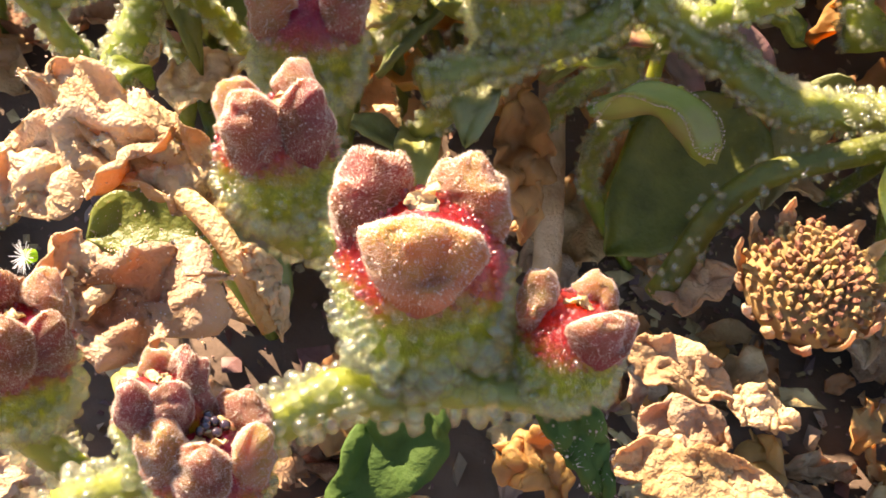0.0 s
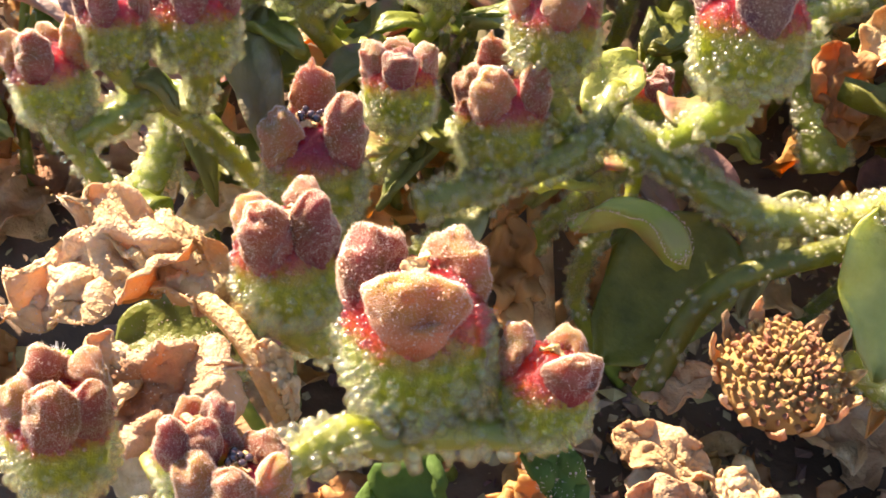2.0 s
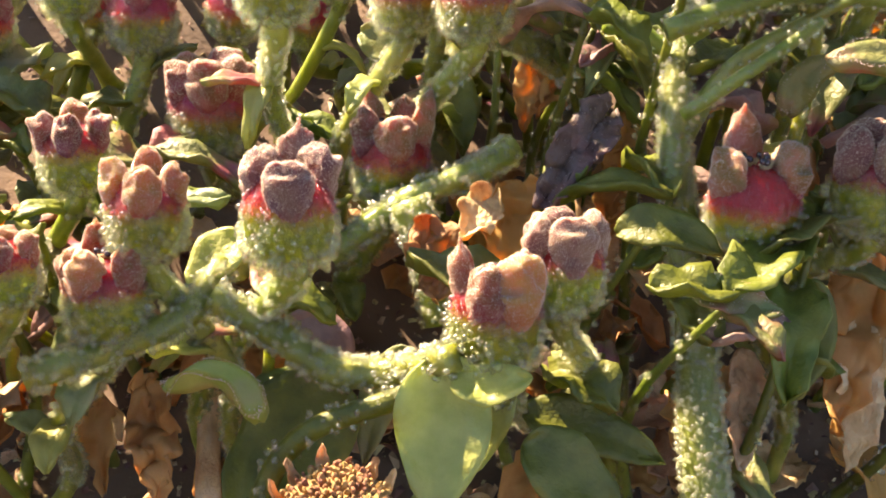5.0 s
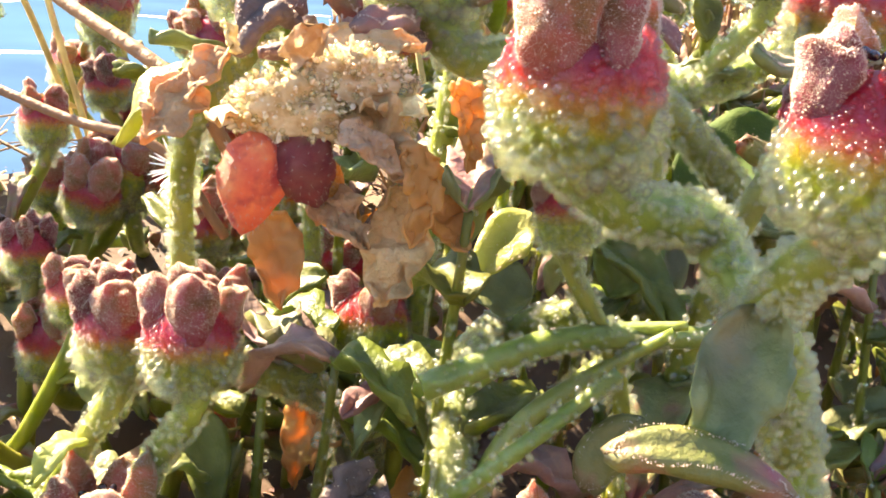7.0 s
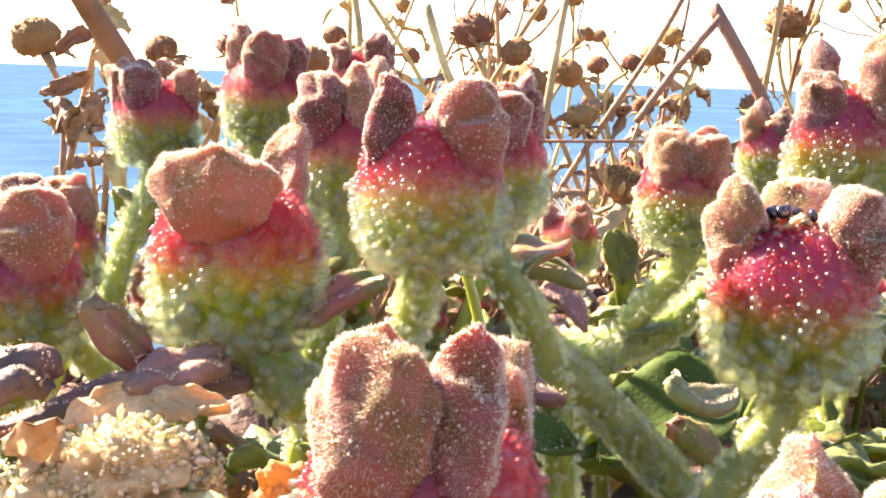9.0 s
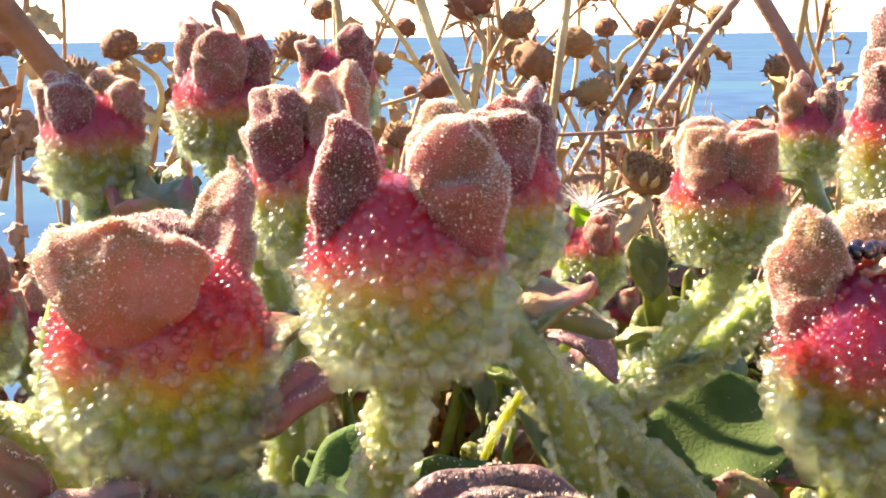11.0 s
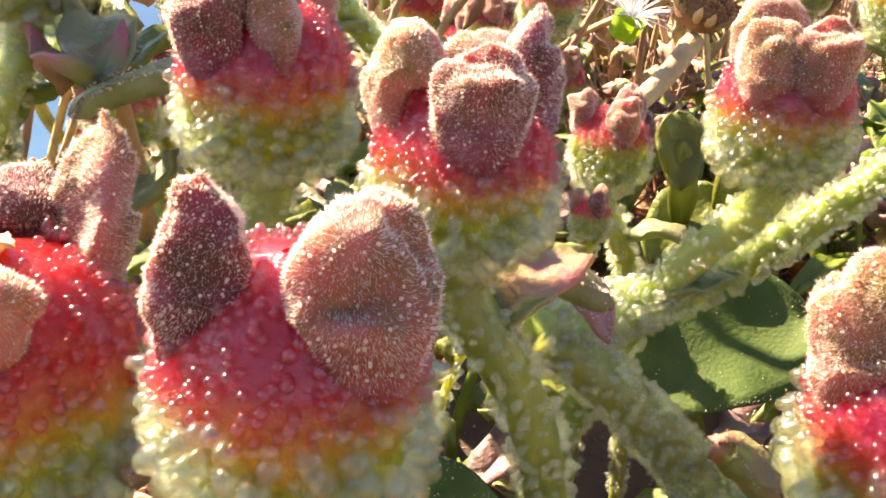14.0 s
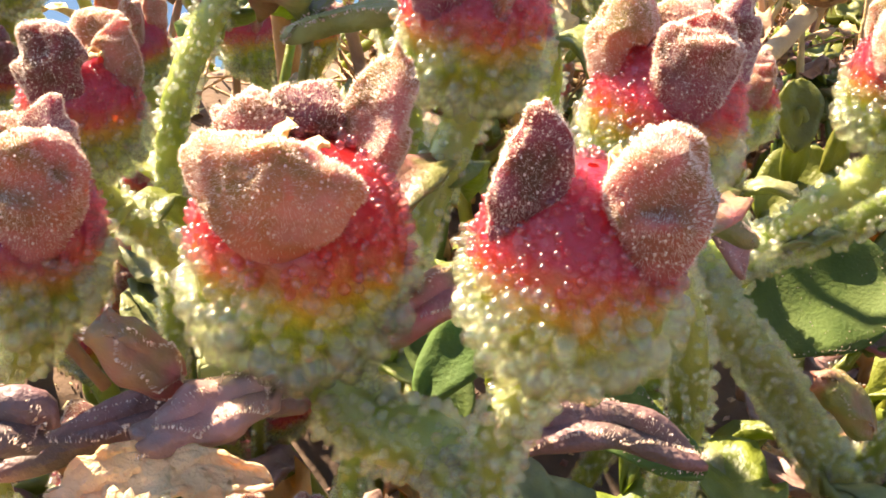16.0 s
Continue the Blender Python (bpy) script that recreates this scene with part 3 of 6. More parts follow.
def stem(r0, r1, *pts, cells=1.0, size=0.05, level=1, label="green juicy stem covered with clear bladder cells", m="stem", parent=None):
    """A beaded stem through pts (cm)."""
    STEMS[0] += 1
    seed = STEMS[0]
    rng = np.random.default_rng(3000 + seed)
    v, f, skin = tube(pts, r0, r1, 12, 6, 0.05, seed)
    top = thing("ice_plant_shoot", label, "plant shoot", "shoots of the ice plant") if parent is None else parent
    rod = part("stem", mesh_of("stem", v, f, [M[m]]), top)
    if cells > 0:
        at, nn, rr = [], [], []
        for (c, a, b, d, r), (c2, *_) in zip(skin, skin[1:]):
            step = (c2 - c).length
            for _ in range(int(cells * 2 * math.pi * r * step / (2.6 * size * size))):
                w, t = rng.uniform(0, 2 * math.pi), rng.random()
                nv = a * math.cos(w) + b * math.sin(w)
                at.append(np.array((c + (c2 - c) * t + nv * r)) * CM)
                nn.append(np.array(nv))
                rr.append(size * rng.uniform(0.55, 1.2) * CM)
        bv, bf = beads(at, nn, rr, level, rng, 1.2, 0.2)
        if len(bv):
            part("bladder_cells", mesh_of("bladder_cells", bv, bf, [M["cell_stem"]]), rod, kind="stuff")
    return top


LEAVES = [0]


def leaf(base, mid, tip, width, up, m="leaf", wave=0.12, cup=0.25, depth=0.09, crisp=0.0, parent=None, name="ice_plant_leaf",
         label="fleshy green leaf with a wavy margin", category="leaf", hairs=0, nu=11, nv=18, shape=0.75):
    """A thick leaf along base, mid, tip (cm), facing up; wave: how far its margin waves; crisp: how crumpled it is."""
    LEAVES[0] += 1
    seed = LEAVES[0]
    b, c, t, up = Vector(base), Vector(mid), Vector(tip), Vector(up).normalized()
    off = seed * 7.31

    def f(u, v):
        p = b * (1 - v) ** 2 + c * 2 * v * (1 - v) + t * v * v
        d = ((c - b) * (1 - v) + (t - c) * v).normalized()
        s = d.cross(up).normalized()
        nn = s.cross(d)
        q = 2 * u - 1
        w = width * (0.18 + 0.82 * math.sin(math.pi * min(max(v, 0.0), 1.0) ** shape) ** 0.8) * (1 - 0.75 * max(0, v - 0.9) / 0.1)
        h = cup * width * (abs(q) ** 1.6) + wave * width * math.sin(v * 13 + off + 2 * q) * abs(q) ** 2
        p = p + s * (q * w) + nn * h
        if crisp:
            o = p * (1.6 / width) + Vector((off, off, off))
            p = p + Vector((noise.noise(o), noise.noise(o + Vector((9, 0, 0))), noise.noise(o + Vector((0, 9, 0))))) * crisp * width
            o = p * (4.5 / width)
            p = p + nn * noise.noise(o) * crisp * width * 0.42
            p = p + nn * noise.noise(p * (11 / width)) * crisp * width * 0.16
        return np.array(p) * CM

    me = thick_sheet("blade", f, nu, nv, depth * CM, [M[m]])
    if parent is None:
        top = thing(name, label, category)
        part("blade", me, top)
    else:
        top = part("leaf", me, parent, label)
    if hairs:
        rng = np.random.default_rng(seed)
        at, nn = [], []
        for _ in range(hairs * 4):
            u, v = rng.random(), rng.random()
            if rng.random() < 0.15:
                u = float(rng.choice([0.005, 0.995]))
            n_ = normal_at(f, u, v)
            n_ = n_ if np.dot(n_, up) > 0 else -n_
            at.append(f(u, v) + n_ * depth * CM * 0.4)
            nn.append(n_)
        bv, bf = beads(at[::4], nn[::4], rng.uniform(0.004, 0.010, len(at[::4])) * CM, 1, rng, 1.4)
        hv, hf = spikes(at, nn, rng.uniform(0.012, 0.038, len(at)) * CM, 0.003 * CM, rng)
        part("felt", mesh_of("felt", np.concatenate([bv, hv]), [tuple(q) for q in bf] + [tuple(i + len(bv) for i in q) for q in hf], [M["hair"]]), top,
             "glistening felt of fine hairs", "stuff")
    return top


def dry_leaf(base, mid, tip, width, up, crisp=0.35, m="dry", label="crumpled papery tan dried leaf", nu=23, nv=34, **kw):
    return leaf(base, mid, tip, width, up, m, 0.3, 0.3, 0.05, crisp, None, "dried_leaf", label, "dried leaf", nu=nu, nv=nv, **kw)


FLORET_V = np.array([(-1, -0.6, 0), (1, -0.6, 0), (1, 0.6, 0), (-1, 0.6, 0), (-1.25, -0.75, 3.0), (1.25, -0.7, 3.3), (1.1, 0.8, 3.5), (-1.2, 0.7, 3.1), (0.1, 0, 4.0)])
FLORET_F = [(3, 2, 1, 0), (0, 1, 5, 4), (1, 2, 6, 5), (2, 3, 7, 6), (3, 0, 4, 7), (4, 5, 8), (5, 6, 8), (6, 7, 8), (7, 4, 8)]
FLORET = mesh_of("floret", FLORET_V * 0.00042, FLORET_F, [M["floret"]], False)
CUP_V, CUP_Q = sheet(lambda u, v: np.array((math.cos(6.2832 * u) * np.interp(v, [0, 0.25, 0.6, 0.85, 1], [0.2, 0.75, 1.0, 0.8, 0.05]),
                                            math.sin(6.2832 * u) * np.interp(v, [0, 0.25, 0.6, 0.85, 1], [0.2, 0.75, 1.0, 0.8, 0.05]),
                                            np.interp(v, [0, 0.25, 0.6, 0.85, 1], [-0.75, -0.45, 0.1, 0.45, 0.55])
                                            + 0.04 * math.sin(9 * 6.2832 * u) * v)), 36, 10, True)
CUP = mesh_of("receptacle", CUP_V, CUP_Q, [M["floret"]])


def seed_head(x, y, z, r, ax, ay, az, label="dry brown daisy seed head packed with florets, lying on litter"):
    """The big dry daisy head on the ground: a receptacle packed with florets, with withered bracts."""
    up = Vector((ax, ay, az)).normalized()
    m = Matrix.Translation(Vector((x, y, z)) * CM) @ up.to_track_quat("Z", "Y").to_matrix().to_4x4()
    top = thing("daisy_seed_head", label, "seed head", m=m)
    cup = part("receptacle", CUP, top)
    cup.matrix_local = Matrix.Scale(r * CM, 4)
    rng = random.Random(5)
    for k in range(190):
        q = ((k + 0.5) / 190) ** 0.5
        a = k * 2.39996
        nx, ny, nz = q * math.cos(a), q * math.sin(a), 0.2 + 0.75 * (1 - q * q) ** 0.5
        ob = part("floret", FLORET, top)
        d = Vector((nx, ny, nz + 0.25)).normalized()
        s = rng.uniform(0.75, 1.15) * r / 0.95
        ob.matrix_local = (Matrix.Translation(Vector((nx, ny, nz * 0.62)) * r * 0.92 * CM) @ d.to_track_quat("Z", "Y").to_matrix().to_4x4()
                           @ pose(0, 0, 0, rng.uniform(-16, 16), rng.uniform(-16, 16), rng.uniform(0, 360)) @ Matrix.Scale(s, 4))
    for k in range(14):
        a = k * 0.449 + rng.uniform(-0.1, 0.1)
        bx, by = math.cos(a), math.sin(a)
        h = rng.uniform(0.2, 0.75)
        leaf((bx * r * 0.85, by * r * 0.85, -0.2 * r), (bx * r * 1.2, by * r * 1.2, 0.1 * r), (bx * r * rng.uniform(1.0, 1.35), by * r * rng.uniform(1.0, 1.35), h * r),
             0.13 * r, (bx * -0.4, by * -0.4, 1), "dry", 0.2, 0.4, 0.03, 0.3, top, label="withered bract", nu=6, nv=9)
    return top


def head_mesh(seed, kind):
    """A small far seed head, one mesh: ball, open or spent."""
    rng = np.random.default_rng(seed)
    rows, faces = [], []
    f = lambda u, v: np.array((math.cos(6.2832 * u) * math.sin(math.pi * (0.06 + 0.9 * v)) * (1 + 0.08 * math.cos(44 * u)),
                               math.sin(6.2832 * u) * math.sin(math.pi * (0.06 + 0.9 * v)) * (1 + 0.08 * math.cos(44 * u)),
                               -math.cos(math.pi * (0.06 + 0.9 * v)) * 0.8))
    v, q = sheet(f, 20, 10, True)
    at, nn = [], []
    n = {"ball": 150, "open": 90, "spent": 40}[kind]
    for _ in range(n):
        u, w = rng.random(), rng.uniform(0.3 if kind != "ball" else 0.05, 0.95)
        at.append(f(u, w))
        nn.append(f(u, w) + (0, 0, 0.6 if kind == "open" else 0.1))
    sv, sf = spikes(at, nn, rng.uniform(0.06, 0.13, n) * (1.0 if kind == "ball" else 2.6), 0.17 if kind == "ball" else 0.11, rng)
    return mesh_of("seed_head", v, q, [M["floret"]]), mesh_of("scales", sv, sf, [M["floret"]])


HEADS = [head_mesh(40 + k, kind) for k, kind in enumerate(("ball", "open", "spent", "ball"))]


def dry_stalk(seed, height, bend, heads, scraps, r=0.09):
    """A dead daisy stalk standing on z = 0 at the origin, with seed heads on side shoots and hanging curled leaves."""
    rng = random.Random(seed)
    top = thing("dry_daisy_stalk", "dead brown daisy stalk with small seed heads and withered curled leaves", "dry stalk", "dead stalks behind the plant")
    pts = [(0, 0, 0), (bend * 0.2, rng.uniform(-0.5, 0.5), height * 0.4), (bend * 0.6, rng.uniform(-1, 1), height * 0.75), (bend, rng.uniform(-1, 1), height)]
    v, f, skin = tube(pts, r, r * 0.6, 7, 6, 0.12, seed)
    part("stalk", mesh_of("stalk", v, f, [M["twig"]]), top)
    ends = [(Vector(pts[-1]), Vector(pts[-1]) - Vector(pts[-2]))]
    for k in range(heads - 1):
        c, a, b, d, rr = skin[rng.randrange(len(skin) // 3, len(skin) - 2)]
        w = rng.uniform(0, 6.28)
        o = (a * math.cos(w) + b * math.sin(w))
        e = c + o * rng.uniform(0.8, 2.6) + Vector((0, 0, rng.uniform(0.8, 3.2)))
        v, f, _ = tube([c, c + (e - c) * 0.5 + o * 0.3, e], r * 0.6, r * 0.4, 6, 4, 0.1, seed + k)
        part("side_shoot", mesh_of("side_shoot", v, f, [M["twig"]]), top)
        ends.append((e, e - c))
    for e, d in ends:
        core, scales = rng.choice(HEADS)
        ob = part("seed_head", core, top)
        part("scales", scales, ob, "dry pointed scales", "stuff")
        ob.matrix_local = Matrix.Translation((e + d.normalized() * 0.25) * CM) @ d.to_track_quat("Z", "Y").to_matrix().to_4x4() @ Matrix.Scale(rng.uniform(0.24, 0.44) * CM, 4)
    for k in range(scraps):
        c, a, b, d, rr = skin[rng.randrange(2, len(skin) - 1)]
        w = rng.uniform(0, 6.28)
        o = a * math.cos(w) + b * math.sin(w)
        e = c + o * rng.uniform(0.5, 1.3) + Vector((0, 0, rng.uniform(-1.4, 0.2)))
        leaf(c, c + o * 0.9 + Vector((0, 0, 0.5)), e, rng.uniform(0.10, 0.22), d, "twig", 0.5, 0.5, 0.03, 0.5, top, label="withered curled leaf", nu=5, nv=9)
    return top


PETAL_V, PETAL_Q = sheet(lambda u, v: np.array(((u - 0.5) * 0.075 * (1 - 0.5 * v * v), v, 0.28 * v - 0.22 * v * v + 0.02 * (u - 0.5) ** 2)), 3, 7)
PETAL = mesh_of("petal", PETAL_V, PETAL_Q, [M["petal"]])
CALYX = mesh_of("calyx", STALK_V * (1, 1, 0) * 1.5 + (STALK_V * (0, 0, 0.55)) + (0, 0, 0.48), STALK_Q, [M["calyx"]])


def white_flower(x, y, z, r, ax, ay, az, droop=0.0):
    up = Vector((ax, ay, az)).normalized()
    m = Matrix.Translation(Vector((x, y, z)) * CM) @ up.to_track_quat("Z", "Y").to_matrix().to_4x4() @ Matrix.Scale(r * CM, 4)
    top = thing("ice_plant_flower", "open white flower with many thread-thin petals on a green calyx", "flower", "white flowers of the ice plant", m)
    part("calyx", CALYX, top, "green calyx")
    rng = random.Random(int(x * 10))
    for k in range(46):
        ob = part("petal", PETAL, top)
        ob.matrix_local = pose(0, 0, 0.02, 0, 0, k * 360 / 46 + rng.uniform(-4, 4)) @ pose(0, 0.1, 0, rng.uniform(-8, 38) - droop, 0, 0) @ Matrix.Scale(rng.uniform(0.8, 1.05), 4)
    return top


def lump(name, seed, radii, m, rough=0.15, taper=0.0, level=2):
    """An uneven swollen or crusted lump; taper: how much narrower it is below."""
    off = Vector((seed * 3.7, 1.3, seed))
    v = []
    for p in np.array(ball(level + 1)[0]):
        q = Vector(p)
        k = 1 + rough * noise.noise(q * 1.6 + off) + rough * 0.6 * noise.noise(q * 4 + off) + rough * 0.35 * noise.noise(q * 9 + off)
        w = 1 + taper * p[2]
        v.append((p[0] * radii[0] * k * w, p[1] * radii[1] * k * w, p[2] * radii[2] * k))
    return mesh_of(name, v, ball(level + 1)[1], [m])


def withered_bloom(x, y, z, r):
    """A spent flower: a crust of dried glassy cells with two swollen red sepals hanging from it."""
    m = Matrix.Translation(Vector((x, y, z)) * CM) @ Matrix.Scale(r * CM, 4)
    top = thing("withered_flower", "withered flower with a frosty cream crust and two swollen red sepals", "withered flower", m=m)
    rng = np.random.default_rng(int(abs(x) * 100))
    for at, size, kind, label, tilt in (((-0.25, -0.22, -0.60), (0.27, 0.24, 0.40), "berry", "swollen rosy orange sepal", 8),
                                        ((0.18, -0.18, -0.48), (0.26, 0.24, 0.33), "berry_dark", "swollen dark purple sepal", -22),
                                        ((0.36, 0.0, -0.72), (0.18, 0.12, 0.36), "dry_amber", "amber hanging sepal", -18)):
        me = lump("swollen_sepal", at[0] * 9, size, M[kind], 0.16, 0.32)
        ob = part("swollen_sepal", me, top, label)
        ob.matrix_local = pose(*at, 6, tilt, 20)
        co = np.array([q.co[:] for q in me.vertices])
        co = np.concatenate([co, co * rng.uniform(0.97, 1.0, co.shape)])
        hv, hf = spikes(co, co, rng.uniform(0.02, 0.05, len(co)), 0.003, rng)
        part("felt", mesh_of("felt", hv, hf, [M["hair"]]), ob, "glistening felt of fine hairs", "stuff")
    for k, (at, size, rough) in enumerate((((0.08, 0, -0.02), (0.46, 0.34, 0.30), 0.3), ((0.55, 0.05, 0.22), (0.48, 0.26, 0.24), 0.3), ((0.95, 0.1, 0.02), (0.15, 0.16, 0.32), 0.4))):
        me = lump("crust", 20 + k, size, M["crown"], rough, 0.0, 3)
        ob = part("crust", me, top, "crumbly cream crust")
        ob.matrix_local = pose(*at)
        co = np.array([q.co[:] for q in me.vertices])
        pick = rng.choice(len(co), 1300)
        bv, bf = beads(co[pick] + rng.normal(0, 0.02, (1300, 3)), co[pick], rng.uniform(0.008, 0.034, 1300) * rng.random(1300), 1, rng, 1.3, 0.4)
        gv, gf = beads(co[pick[:260]] * 1.02, co[pick[:260]], rng.uniform(0.015, 0.04, 260), 1, rng, 1.2, 0.3)
        part("clear_cells", mesh_of("clear_cells", gv, gf, [M["cell"]]), ob, "clear glistening bladder cells", "stuff")
        part("dried_cells", mesh_of("dried_cells", bv, bf, [M["crust"]], False), ob, "frosty dried bladder cells", "stuff")
    for k in range(10):
        ob = part("dried_scrap", SCRAPS[k % 4], top, "dried cream scrap")
        ob.matrix_local = (pose(rng.uniform(-0.5, 1.0), rng.uniform(-0.35, 0.2), rng.uniform(-0.1, 0.55), rng.uniform(-80, 80), rng.uniform(-60, 60), rng.uniform(0, 360))
                           @ Matrix.Scale(rng.uniform(0.7, 1.3), 4))
    return top


# ---- land and sea ----
def reach(az):
    """How far the land goes before it drops to the sea (cm), by the compass angle to the right of +y, in degrees."""
    return float(np.interp(az, [-180, -120, -60, -20, 0, 5, 14, 20, 27, 40, 70, 120, 180], [4000, 1500, 40, 21, 23, 27, 36, 45, 62, 200, 2000, 4000, 4000]))


def land(x, y):
    """The ground's height (cm)."""
    dx, dy = x - 4, y - 8
    d = math.hypot(dx, dy)
    az = math.degrees(math.atan2(dx, dy))
    rise = np.interp(y, [9, 13, 22, 30], [-8.6, -7.6, -3.2, -2.2])
    rise += np.interp(d, [60, 400, 900, 3000], [0, -15, -46, -190]) if abs(az) < 100 else np.interp(d, [60, 3000], [0, 400])
    e = reach(az)
    if d > e:
        rise -= min((d - e) * 1.3, 3600)
    p = Vector((x, y, 0))
    rise += 0.28 * noise.noise(p * 0.55) + 0.12 * noise.noise(p * 1.7)
    if d > 40:
        rise += np.interp(d, [40, 300, 2000], [0, 9, 60]) * noise.noise(p * (1.6 / max(d, 60) * 6))
    return float(rise)


radii = [0.0] + list(np.concatenate([np.arange(0.6, 30, 0.5), np.geomspace(30, 300000, 90)]))
verts, faces, N = [], [], 160
for j, d in enumerate(radii):
    for i in range(N):
        a = 2 * math.pi * i / N
        x, y = 4 + d * math.sin(a), 8 + d * math.cos(a)
        z = max(land(x, y), -3100)
        verts.append((x * CM, y * CM, z * CM))
for j in range(len(radii) - 1):
    for i in range(N):
        k = (i + 1) % N
        faces.append((j * N + i, (j + 1) * N + i, (j + 1) * N + k, j * N + k))
tagged(new("ground", mesh_of("ground", verts, faces, [M["soil"]])), "dry brown crumbly soil on a coastal bank", "ground", kind="structure")

SV, SQ = sheet(lambda u, v: np.array((math.sin(2 * math.pi * u) * (1 + 4900 * v ** 3), math.cos(2 * math.pi * u) * (1 + 4900 * v ** 3), -30.0)), 64, 40, True)
tagged(new("water", mesh_of("water", SV, [tuple(reversed(q)) for q in SQ], [M["sea"]])), "blue sea reaching the horizon, turquoise near the shore", "sea", kind="structure")
rng = np.random.default_rng(12)
fv, ff = [], []
for k in range(26):
    az, d = rng.uniform(-0.5, 0.8), (rng.uniform(236, 262) if k < 9 else rng.uniform(150, 190))
    cx, cy, length, w = d * math.sin(az), d * math.cos(az), rng.uniform(9, 36), rng.uniform(1.2, 4.5)
    i0 = len(fv)
    for j in range(12):
        t = j / 11 - 0.5
        bow = 3 * noise.noise(Vector((k * 3.1, t * 3, 0)))
        h = w * (1 - 4 * t * t) ** 0.5 * (0.6 + 0.5 * noise.noise(Vector((k, t * 9, 5)))) + 0.05
        fv += [(cx + t * length, cy + bow - h, -29.96), (cx + t * length, cy + bow + h, -29.9)]
    ff += [(i0 + 2 * j, i0 + 2 * j + 2, i0 + 2 * j + 3, i0 + 2 * j + 1) for j in range(11)]
tagged(new("surf", mesh_of("surf", fv, ff, [M["foam"]])), "white streaks of surf on the water", "surf", kind="stuff")


# ---- the plant, thing by thing ----

# -- the near shoot over the dry litter --
fruit(-5.62, 3.42, -0.41, 0.455, -0.01, 0.35, 0.94, "w-92 b140 b42", 0, "tan", True, "none", True)
fruit(-6.66, 5.66, -1.99, 0.485, -0.06, 0.36, 0.93, "r-108 r-38 r160 r60", 0, "tan", True)
fruit(-6.62, 7.81, -2.67, 0.568, -0.00, 0.31, 0.95, "h95 r-150 r-18", 0, "tan_seedy", True)
fruit(-4.88, 3.16, -0.61, 0.285, 0.10, 0.35, 0.93, "r165 r55 w-62", 0, "tan", True, "none")
fruit(-5.70, 8.74, -2.29, 0.419, -0.00, 0.31, 0.95, "rrrr", 0, "small", True)
fruit(-4.54, 8.65, -2.69, 0.545, -0.00, 0.31, 0.95, "r-125 h100 r-25 r175", 0, "tan_seedy", True)
fruit(-3.99, 9.08, -1.75, 0.513, 0.02, 0.27, 0.96, "rrfr", 0, "tan", True)
fruit(-2.21, 8.09, -1.21, 0.563, 0.02, 0.27, 0.96, "b-90 b150 b30 h80", 0, "dark", True)
fruit(-7.80, 8.66, -1.40, 0.465, 0.02, 0.27, 0.96, "rrrr", 0, "small", True)
fruit(-8.54, 8.36, -1.27, 0.360, 0.02, 0.27, 0.96, "rrrr", 0, "small", True)
fruit(-2.46, 10.08, -3.40, 0.306, 0.02, 0.27, 0.96, "rrr", 0, "small", False)
fruit(0.29, 7.62, -2.52, 0.611, 0.02, 0.27, 0.96, "b-70 h165 r10 r-125", 0, "tan_seedy", True)
fruit(1.22, 8.06, -2.13, 0.537, 0.02, 0.27, 0.96, "brbr", 0, "dark", True)
fruit(-7.93, 3.46, -1.36, 0.352, 0.10, 0.35, 0.93, "rrrrr", 0, "tan", True)
fruit(-6.63, 2.50, -0.76, 0.303, 0.10, 0.35, 0.93, "rrbrr", 0, "tan_seedy", True)
fruit(-9.17, 7.99, -1.68, 0.398, -0.11, 0.31, 0.94, "rhrr", 0, "tan", True)
fruit(-7.69, 10.81, -1.93, 0.454, 0.02, 0.27, 0.96, "rrrr", 0, "small", False)
fruit(-6.80, 10.73, -1.93, 0.454, 0.02, 0.27, 0.96, "rrrr", 0, "tan", False)
fruit(-5.19, 11.03, -1.98, 0.485, 0.02, 0.27, 0.96, "rrrr", 0, "small", False)
stem(0.131, 0.088, (-5.61, 3.21, -0.87), (-5.78, 3.01, -0.86), (-6.04, 2.97, -0.73), (-6.39, 2.75, -0.73), (-6.84, 2.58, -0.80), (-7.40, 2.46, -1.01), level=2, size=0.045)
stem(0.105, 0.088, (-5.75, 3.04, -0.84), (-5.38, 3.03, -0.82), (-5.00, 3.00, -0.82), (-4.90, 3.08, -0.82), level=2, size=0.045)
fruit(-6.85, 2.74, -0.59, 0.227, -0.01, 0.35, 0.94, "r-60 r-125 r90 r30", 0, "tan", True)
stem(0.185, 0.180, (-5.54, 8.00, -3.39), (-4.53, 8.32, -3.25), (-3.55, 8.64, -3.00), (-3.11, 9.33, -2.70))
stem(0.204, 0.181, (-3.25, 8.75, -2.84), (-2.48, 8.41, -3.17), (-1.74, 7.90, -3.48), (-0.94, 7.67, -3.35), (-0.28, 7.19, -2.75))
stem(0.195, 0.176, (-8.94, 8.59, -4.07), (-8.55, 9.02, -3.42), (-8.23, 9.43, -2.70))
stem(0.156, 0.161, (-9.06, 7.84, -2.27), (-8.71, 8.05, -2.20), (-8.23, 8.40, -2.07))
stem(0.152, 0.146, (-0.85, 6.40, -4.29), (0.01, 5.93, -4.76), (1.64, 5.99, -5.64))
stem(0.211, 0.187, (-3.65, 8.63, -7.62), (-3.62, 9.55, -6.71), (-3.56, 11.48, -5.82), cells=0.0, m="dry", label="pale dried stalk of the ice plant")
